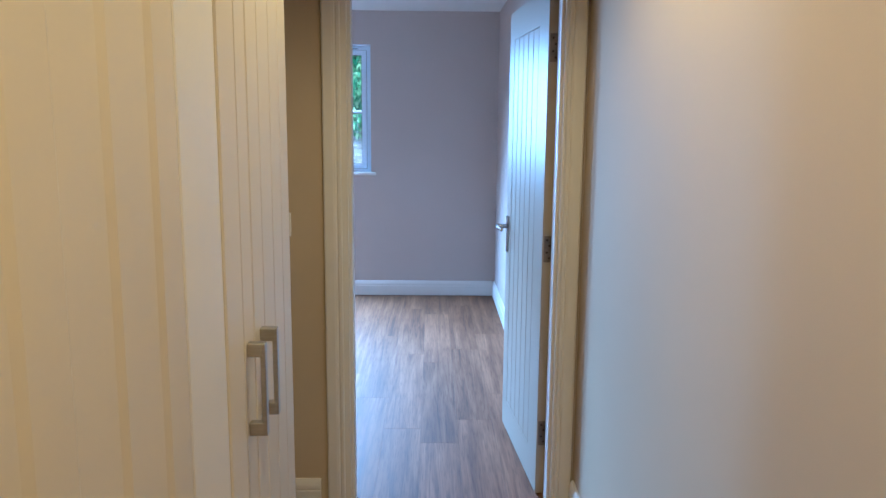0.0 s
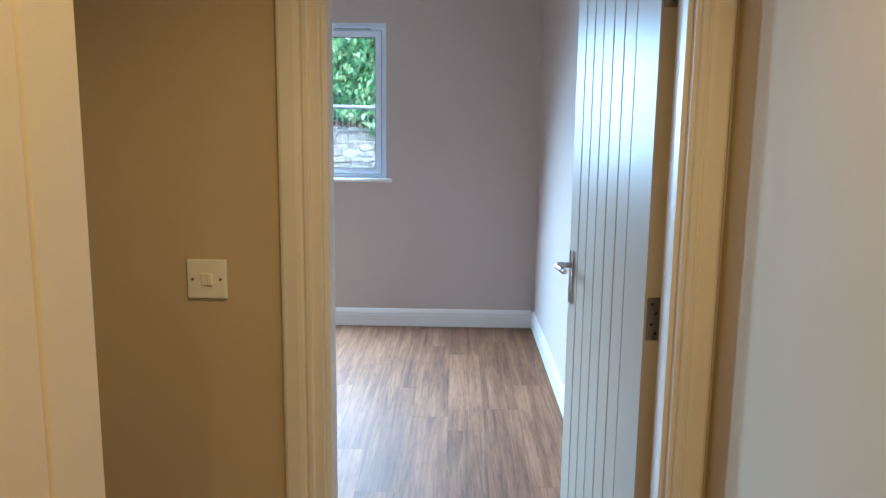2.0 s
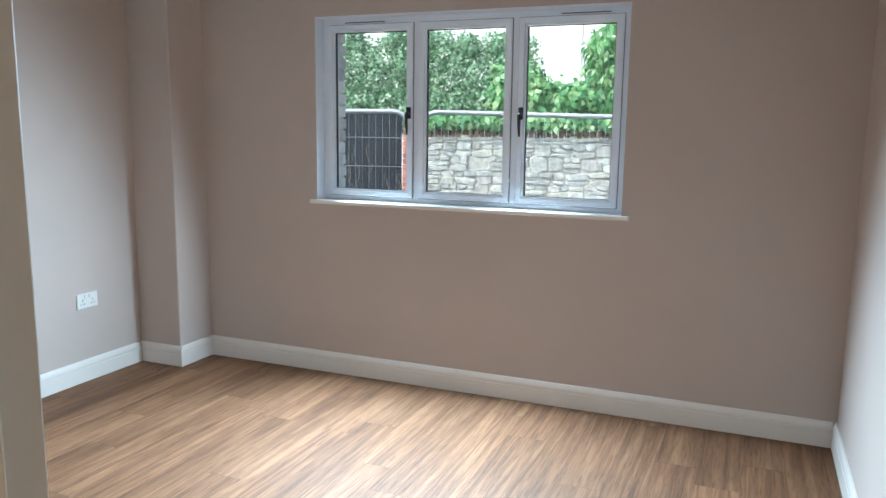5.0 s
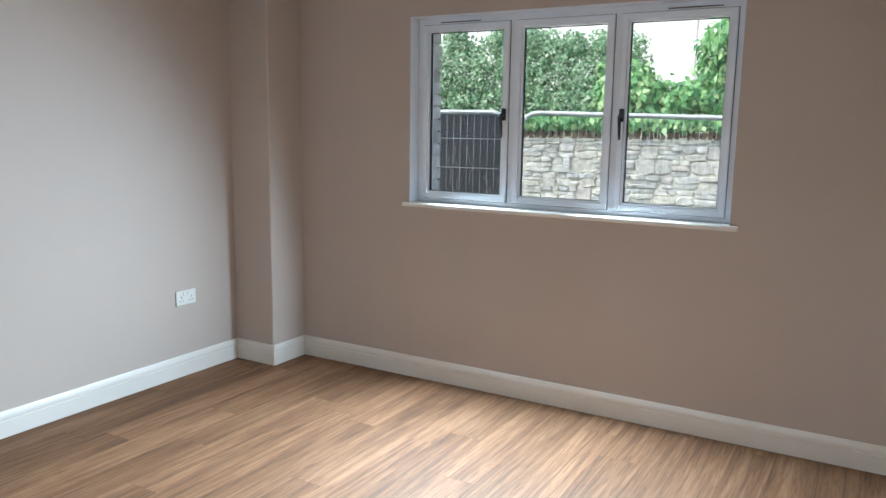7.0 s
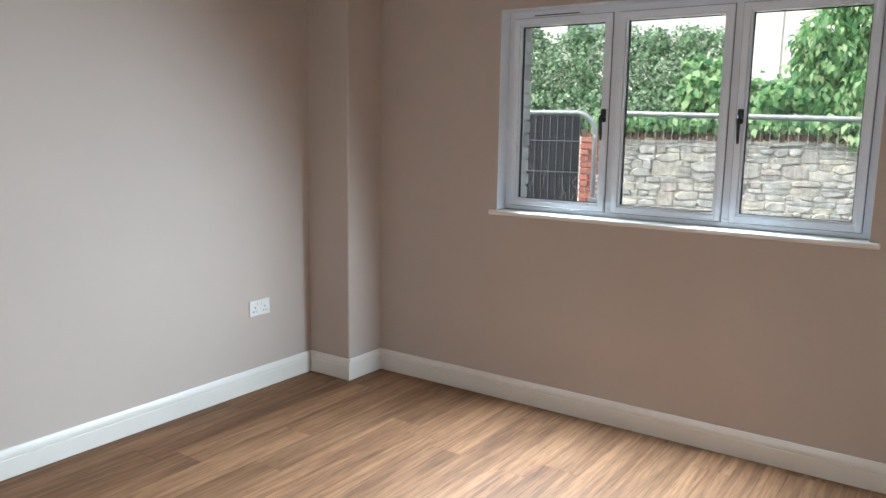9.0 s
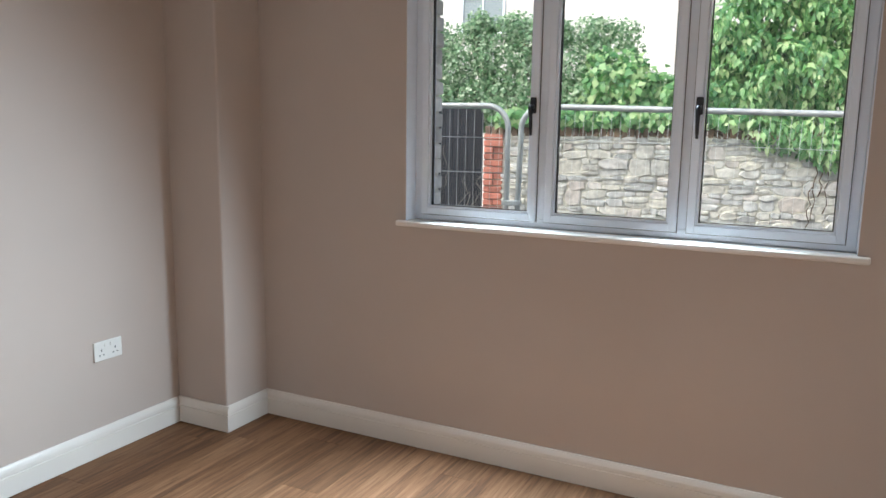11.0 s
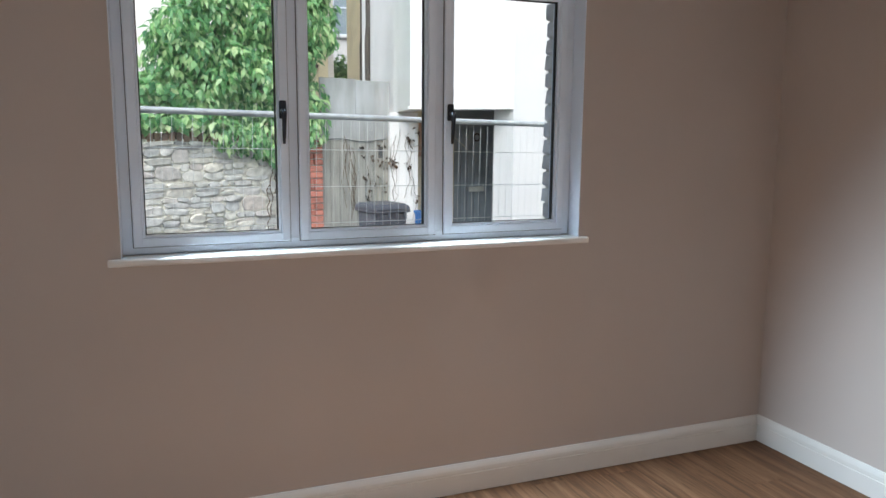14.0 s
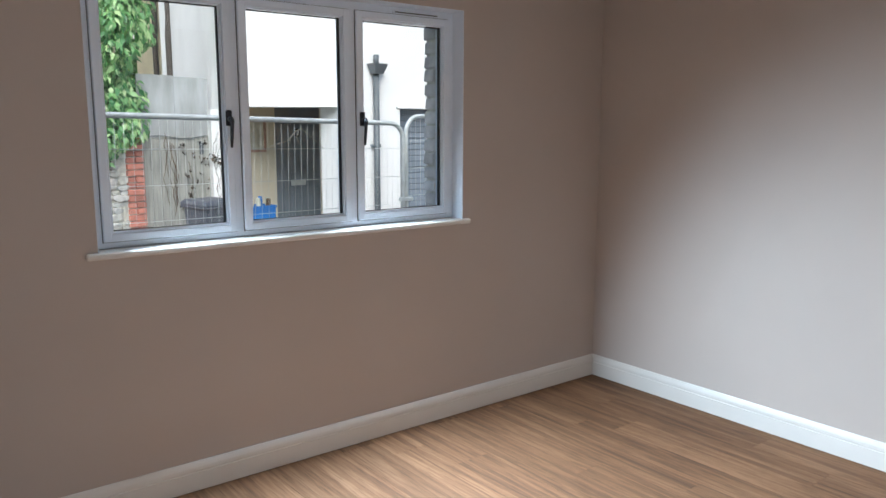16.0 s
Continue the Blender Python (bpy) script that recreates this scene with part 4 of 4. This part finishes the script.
leaf_cloud("dead_leaves", [(0.52 + 0.40 * ((k * 7) % 11) / 10, -0.03, 0.95 + 0.092 * k, 0.05, 0.02, 0.075, 7) for k in range(10)], DEADLEAF, bgate, 0.055, 14, 0.5)

# ---- wheelie bin ----
wb = thing("wheelie_bin", "dark grey plastic wheelie bin with closed lid", "bin", at=pose(0.53, 12.18, GROUND, 0, 0, LANE + 4) @ Matrix.Diagonal((0.96, 0.96, 0.93, 1)))
bm = bmesh.new()
vs = box(bm, -0.24, 0.24, -0.27, 0.27, 0.06, 1.0)
for v in vs:
    if v.co.z < 0.5:
        v.co.x *= 0.82
        v.co.y *= 0.80
bmesh.ops.bevel(bm, geom=list(bm.edges), offset=0.03, segments=2, affect="EDGES")
part("body", bm, BINPLASTIC, wb)
bm = bmesh.new()
box(bm, -0.265, 0.265, -0.295, 0.295, 0.985, 1.02, 0.01)
part("rim", bm, BINPLASTIC, wb)
bm = bmesh.new()
vs = box(bm, -0.28, 0.28, -0.31, 0.33, 1.022, 1.10)
for v in vs:
    if v.co.z > 1.06:
        v.co.x *= 0.86
        v.co.y *= 0.84
bmesh.ops.bevel(bm, geom=list(bm.edges), offset=0.02, segments=2, affect="EDGES")
part("lid", bm, BINPLASTIC, wb)
for k in range(4):
    bm = bmesh.new()
    box(bm, -0.20 + k * 0.12, -0.16 + k * 0.12, -0.305, -0.28, 0.90, 0.985, 0.004, 1)
    part("rib", bm, BINPLASTIC, wb)
for x in (-0.23, 0.23):
    bm = bmesh.new()
    bmesh.ops.create_cone(bm, cap_ends=True, segments=20, radius1=0.1, radius2=0.1, depth=0.05, matrix=Matrix.Translation((x, 0.24, 0.1)) @ Matrix.Rotation(math.pi / 2, 4, "Y"))
    part("wheel", bm, GASKET, wb, "black rubber wheel")

# ---- white house with two recessed doorways ----
HB = math.degrees(math.atan(0.14))
house = thing("white_house", "white rendered house with recessed dark doorways on the lane", "house", at=pose(0.10, 10.42, GROUND, 0, 0, HB))
HH = 8.5
bm = bmesh.new()
D0 = 0.40
TOP = 2.185
for x0, x1, z0, z1 in ((1.52, 2.49, 0, HH), (3.75, 9.0, 0, HH), (2.49, 3.75, TOP, HH)):
    box(bm, x0, x1, 0, D0, z0, z1)


def upright(bm, plan, z0, z1):
    """A wall of the given plan from z0 to z1."""
    lo, hi = [[bm.verts.new((px, py, pz)) for px, py in plan] for pz in (z0, z1)]
    n = len(plan)
    for k in range(n):
        bm.faces.new((lo[k], lo[(k + 1) % n], hi[(k + 1) % n], hi[k]))
    bm.faces.new(lo), bm.faces.new(hi)


upright(bm, [(0.62, 0.80), (1.518, 0.0), (1.518, 0.40), (0.86, 0.986)], TOP, HH)
upright(bm, [(0.619, 0.804), (0.86, 0.99), (2.98, 6.69), (2.72, 6.69)], TOP, HH)
upright(bm, [(0.985, 2.12), (1.268, 1.842), (1.30, 1.98), (1.10, 2.30)], 0, TOP - 0.004)
upright(bm, [(1.00, 2.14), (1.14, 2.30), (2.98, 6.69), (2.72, 6.69)], 0, TOP - 0.004)
box(bm, 2.72, 9.0, 6.7, 7.0, 0, HH)
box(bm, 8.7, 9.0, D0, 6.7, 0, HH)
part("wall", bm, RENDERWALL, house)
bm = bmesh.new()
box(bm, 0.3, 9.1, -0.15, 7.1, HH, HH + 0.3)
part("roof", bm, PIPE, house)
bm = bmesh.new()
tube(bm, [(2.545, 6.33, 0.05), (2.545, 6.33, 3.6), (2.57, 6.33, 3.9), (2.55, 6.33, HH)], 0.06, 10)
part("soil_pipe", bm, DARKPIPE, house, "dark brown soil pipe")
for at, length in ((pose(0.60, 0.818, TOP, 0, 0, -41.7), 1.20), (pose(2.42, 0, TOP), 1.40)):
    bm = bmesh.new()
    box(bm, 0, length, -0.028, -0.001, 0, 0.035, 0.004, 2, at)
    part("hood_mould", bm, RENDERWALL, house)
CREAM = surface("cream_porch_paint", (0.76, 0.69, 0.54), 0.85, 0.08, 3.0, 0.2, 80, world_space=True)
bm = bmesh.new()
box(bm, 1.31, 1.88, 1.95, 2.09, 0, TOP + 0.3)
box(bm, 2.68, 3.0, 1.95, 2.09, 0, TOP + 0.3)
upright(bm, [(1.53, D0 + 0.003), (1.66, D0 + 0.003), (2.82, 1.94), (2.69, 1.94)], 0, TOP + 0.3)
box(bm, 1.20, 3.0, 0.75, 2.30, TOP + 0.3, TOP + 0.4)
part("porch_lining", bm, CREAM, house, "cream painted porch walls")
hd = thing("house_door", "", "")
hd.parent = house
bm = bmesh.new()
box(bm, 1.88, 2.68, 1.99, 2.04, 0, TOP + 0.3)
part("leaf", bm, DARKDOOR, hd)
for k in range(7):
    bm = bmesh.new()
    box(bm, 1.90 + k * 0.108, 1.90 + k * 0.108 + 0.100, 1.972, 1.992, 0.05, 1.98, 0.005, 1)
    part("plank", bm, DARKDOOR, hd)
bm = bmesh.new()
box(bm, 2.14, 2.39, 1.952, 1.973, 1.10, 1.17, 0.004)
part("letter_plate", bm, GALV, hd, "pale metal letter plate")
bm = bmesh.new()
tube(bm, [(2.26 + 0.05 * math.cos(a), 1.962, 1.86 + 0.05 * math.sin(a)) for a in (2 * math.pi * k / 16 for k in range(17))], 0.011, 8, False)
part("knocker", bm, GASKET, hd, "black ring knocker")
sh = thing("slatted_shutter", "", "")
sh.parent = house
for k in range(28):
    bm = bmesh.new()
    box(bm, 2.49, 3.75, 0.16, 0.19, 0.03 + k * 0.077, 0.03 + k * 0.077 + 0.070, 0.006, 1, pose(0, 0, 0))
    part("slat", bm, DARKDOOR, sh)
bm = bmesh.new()
box(bm, 2.49, 3.75, 0.20, 0.24, 0, TOP)
part("backing", bm, DARKDOOR, sh)
dp = thing("drainpipe", "grey rainwater pipe with a hopper head on the white wall", "drainpipe", at=pose(0.10, 10.42, GROUND, 0, 0, HB))
bm = bmesh.new()
tube(bm, [(2.045, -0.055, 0.02), (2.045, -0.055, 2.62)], 0.038, 14)
part("pipe", bm, PIPE, dp)
bm = bmesh.new()
vs = box(bm, 1.935, 2.155, -0.16, -0.004, 2.60, 2.72)
for v in vs:
    if v.co.z < 2.65:
        v.co.x = 2.045 + (v.co.x - 2.045) * 0.6
        v.co.y = -0.06 + (v.co.y + 0.06) * 0.6
part("hopper", bm, PIPE, dp)
bm = bmesh.new()
tube(bm, [(2.045, -0.06, 2.70), (2.045, -0.06, 2.83)], 0.034, 12)
part("inlet", bm, PIPE, dp)
for zz in (0.6, 1.7):
    bm = bmesh.new()
    box(bm, 1.985, 2.105, -0.07, -0.001, zz, zz + 0.035, 0.004)
    part("bracket", bm, PIPE, dp)
notice = thing("framed_notice", "pale notice in a reddish frame on the porch wall", "notice", at=pose(0.10, 10.42, GROUND, 0, 0, HB))
bm = bmesh.new()
for x0, x1, z0, z1 in ((1.33, 1.365, 1.60, 2.05), (1.675, 1.71, 1.60, 2.05), (1.365, 1.675, 1.60, 1.635), (1.365, 1.675, 2.015, 2.05)):
    box(bm, x0, x1, 1.915, 1.949, z0, z1, 0.004, 1)
part("frame", bm, FRAMEWOOD, notice)
bm = bmesh.new()
box(bm, 1.365, 1.675, 1.930, 1.949, 1.635, 2.015)
part("sheet", bm, PAPER, notice)
crate_at = pose(0.10, 10.42, GROUND, 0, 0, HB)
for k in range(3):
    cr = thing("blue_crate", "blue plastic recycling crate in a stack", "crate", at=crate_at @ pose(1.36, 1.62, k * 0.30) @ Matrix.Diagonal((0.80, 0.9, 0.936, 1)), group="crate stack")
    bm = bmesh.new()
    box(bm, -0.22, 0.22, -0.16, 0.16, 0.0, 0.02)
    for x0, x1, y0, y1 in ((-0.22, -0.20, -0.16, 0.16), (0.20, 0.22, -0.16, 0.16), (-0.20, 0.20, -0.16, -0.14), (-0.20, 0.20, 0.14, 0.16)):
        box(bm, x0, x1, y0, y1, 0.02, 0.318)
    part("tub", bm, BLUE, cr)
    bm = bmesh.new()
    for x0, x1, y0, y1 in ((-0.235, -0.22, -0.175, 0.175), (0.22, 0.235, -0.175, 0.175), (-0.22, 0.22, -0.175, -0.16), (-0.22, 0.22, 0.16, 0.175)):
        box(bm, x0, x1, y0, y1, 0.28, 0.317)
    part("rim", bm, BLUE, cr)
rnd = random.Random(3)
for k in range(7):
    bm = bmesh.new()
    x, y = -0.17 + k * 0.055, rnd.uniform(-0.1, 0.1)
    box(bm, -0.02, 0.02, -0.03, 0.03, 0.0, rnd.uniform(0.30, 0.40), 0.006, 1)
    ob = part("folded_card", bm, (CREAM, BARK, PAPER, BLUE)[k % 4])
    ob.matrix_world = crate_at @ pose(1.36 + 0.8 * x, 1.62 + y, 0.622, 0, rnd.uniform(-6, 6), 0)
    tagged(ob, "piece of folded card or bottle standing in the crate", "recycling", "crate contents")

creeper = thing("dead_creeper", "dead dark creeper clinging to the white porch pillar", "creeper", at=pose(0.10, 10.42, GROUND, 0, 0, HB))
rnd = random.Random(52)
for k in range(6):
    f, zz, pts = rnd.uniform(0.1, 0.85), rnd.uniform(0.75, 1.1), []
    for j in range(11):
        pts.append((0.985 + 0.283 * f - 0.012, 2.12 - 0.278 * f - 0.012, zz))
        f = min(0.95, max(0.05, f + rnd.uniform(-0.13, 0.13)))
        zz += rnd.uniform(0.05, 0.12)
        if zz > 2.05:
            break
    bm = bmesh.new()
    tube(bm, pts, 0.003, 5)
    part("stem", bm, BARK, creeper)
spots = []
for k in range(8):
    f = rnd.random()
    spots.append((0.985 + 0.283 * f - 0.022, 2.12 - 0.278 * f - 0.022, rnd.uniform(0.9, 2.05), 0.035, 0.02, 0.06, 8))
leaf_cloud("dead_leaves", spots, DEADLEAF, creeper, 0.055, 15, 0.5)
twig = thing("dry_twig", "pale dry twig caught in the fence mesh", "twig")
bm = bmesh.new()
tube(bm, [(-0.50, 8.115, 1.39), (-0.42, 8.12, 1.41), (-0.34, 8.125, 1.43), (-0.28, 8.13, 1.50), (-0.22, 8.14, 1.525), (-0.14, 8.15, 1.47), (-0.06, 8.165, 1.41), (0.0, 8.175, 1.36)], [0.003, 0.003, 0.0036, 0.0036, 0.003, 0.003, 0.0025, 0.002], 6)
part("stem", bm, PALETWIG, twig)
bm = bmesh.new()
tube(bm, [(-0.24, 8.13, 1.52), (-0.27, 8.12, 1.46), (-0.25, 8.12, 1.40)], 0.003, 5)
part("side_shoot", bm, PALETWIG, twig)

# ---- further houses ----
def sash_window(parent, x, z, w, h, y):
    wnd = thing("window", "", "")
    wnd.parent = parent
    bm = bmesh.new()
    for x0, x1, z0, z1 in ((x, x + 0.05, z, z + h), (x + w - 0.05, x + w, z, z + h), (x, x + w, z, z + 0.05), (x, x + w, z + h - 0.05, z + h), (x + w / 2 - 0.02, x + w / 2 + 0.02, z, z + h), (x, x + w, z + h / 2 - 0.025, z + h / 2 + 0.025)):
        box(bm, x0, x1, y - 0.05, y + 0.0, z0, z1)
    part("frame", bm, UPVC, wnd)
    bm = bmesh.new()
    box(bm, x + 0.03, x + w - 0.03, y - 0.02, y - 0.005, z + 0.03, z + h - 0.03)
    part("pane", bm, HOUSEGLASS, wnd, "grey reflecting glass")
    bm = bmesh.new()
    box(bm, x - 0.08, x + w + 0.08, y - 0.12, y, z - 0.08, z)
    part("sill", bm, FARWALL, wnd)


far = thing("pale_house", "pale rendered house with sash windows behind the hedge", "house", at=pose(0, 0, GROUND))
bm = bmesh.new()
box(bm, -16, -3.55, 18.6, 26, 0, 9.5)
box(bm, -3.55, -0.15, 17.9, 26, 0, 9.5)
part("wall", bm, FARWALL, far)
bm = bmesh.new()
box(bm, -3.62, -3.50, 17.84, 18.0, 0, 9.5)
box(bm, -2.9, -2.82, 17.86, 17.9, 0, 9.5)
part("pilaster", bm, FARWALL, far)
bm = bmesh.new()
box(bm, -16.2, 0.0, 17.5, 26, 9.5, 9.9)
part("roof", bm, PIPE, far)
for x in (-12.3, -8.35):
    sash_window(far, x, 3.9, 1.05, 1.6, 18.6)

cream_h = thing("cream_house", "cream rendered house end with a sloping brown lean-to edge", "house", at=pose(0, 0, GROUND))
bm = bmesh.new()
box(bm, 0.60, 2.20, 22.3, 23.3, 0, 9.0)
part("wall", bm, YELLOWWALL, cream_h)
bm = bmesh.new()
box(bm, 2.20, 2.36, 22.33, 23.2, 0, 9.0, 0.01)
part("corner_pilaster", bm, FARWALL, cream_h)
bm = bmesh.new()
box(bm, 0.0, 0.95, -0.12, 0.0, -0.06, 0.03, 0.008, 2, pose(1.05, 22.3, 3.91, 0, 22, 0))
part("lean_to_edge", bm, DARKPIPE, cream_h, "sloping weathered brown board")
bm = bmesh.new()
box(bm, 0.5, 2.5, 22.1, 23.4, 9.0, 9.3)
part("roof", bm, PIPE, cream_h)

pipe_h = thing("cream_rear_house", "cream rendered rear house with dark pipes at its corner", "house", at=pose(0, 0, GROUND))
bm = bmesh.new()
box(bm, 2.62, 6.0, 20.6, 22.0, 0, 9.0)
part("wall", bm, YELLOWWALL, pipe_h)
bm = bmesh.new()
box(bm, 2.5, 6.1, 20.4, 22.1, 9.0, 9.3)
part("roof", bm, PIPE, pipe_h)
for px, r in ((2.60, 0.06), (2.78, 0.04)):
    bm = bmesh.new()
    tube(bm, [(px, 20.52, 0.1), (px, 20.52, 3.9), (px + 0.02, 20.52, 4.1), (px + 0.02, 20.52, 9.0)], r, 10)
    part("drainpipe", bm, DARKPIPE, pipe_h, "dark brown drainpipe")
bm = bmesh.new()
tube(bm, [(2.72, 20.46, 4.95), (3.0, 20.46, 4.1), (3.05, 20.46, 3.4)], 0.018, 6)
part("loose_cable", bm, GALV, pipe_h, "pale slanting cable")

back_h = thing("far_terrace", "far white terrace with sash windows closing the lane", "house", at=pose(0, 0, GROUND))
bm = bmesh.new()
box(bm, -4, 14, 30, 31, 0, 10)
part("wall", bm, FARWALL, back_h)
bm = bmesh.new()
box(bm, -4.2, 14.2, 29.7, 31.2, 10, 10.4)
part("roof", bm, PIPE, back_h)
for x in (1.4, 3.6, 5.8):
    sash_window(back_h, x, 5.3, 1.2, 1.9, 30)
far_tree = thing("small_tree", "small bushy green tree far down the lane", "tree", at=pose(3.4, 25.5, GROUND))
bm = bmesh.new()
tube(bm, [(0, 0, 0), (0.05, 0, 1.0), (0.0, 0.05, 2.2), (0.1, 0, 3.4)], [0.12, 0.10, 0.08, 0.04], 8)
part("trunk", bm, BARK, far_tree)
rnd = random.Random(2)
leaf_cloud("crown", [(rnd.uniform(-0.6, 0.6), rnd.uniform(-0.6, 0.6), rnd.uniform(2.2, 4.2), 0.6, 0.6, 0.5, 420) for k in range(12)], FARLEAF, far_tree, 0.14, 9, 0.2)

# ---- floor planks ----
def plank_mesh(w, l):
    bm = bmesh.new()
    box(bm, -w / 2, w / 2, -l / 2, l / 2, -0.006, 0.0)
    top = [e for e in bm.edges if all(v.co.z > -0.001 for v in e.verts)]
    bmesh.ops.bevel(bm, geom=top, offset=0.0005, segments=1, affect="EDGES")
    return mesh_of(bm, "plank", PLANK)


PW, PL = 0.1795, 1.2192
full = plank_mesh(PW - 0.0004, PL - 0.0004)
rnd = random.Random(77)
x = XL
while x < XR - 0.002:
    w = min(PW, XR - x)
    y_min = HY0 if x > HXL - 0.05 else YH + 0.05
    y = y_min - rnd.uniform(0.0, 1.0) * PL
    while y < YW:
        a, b = max(y, y_min), min(y + PL, YW)
        if b - a > 0.05:
            me = full if (b - a > PL - 0.001 and w > PW - 0.001) else plank_mesh(w - 0.0004, b - a - 0.0004)
            placed("plank", me, floor, Matrix.Translation((x + w / 2, (a + b) / 2, 0)))
        y += PL
    x += PW
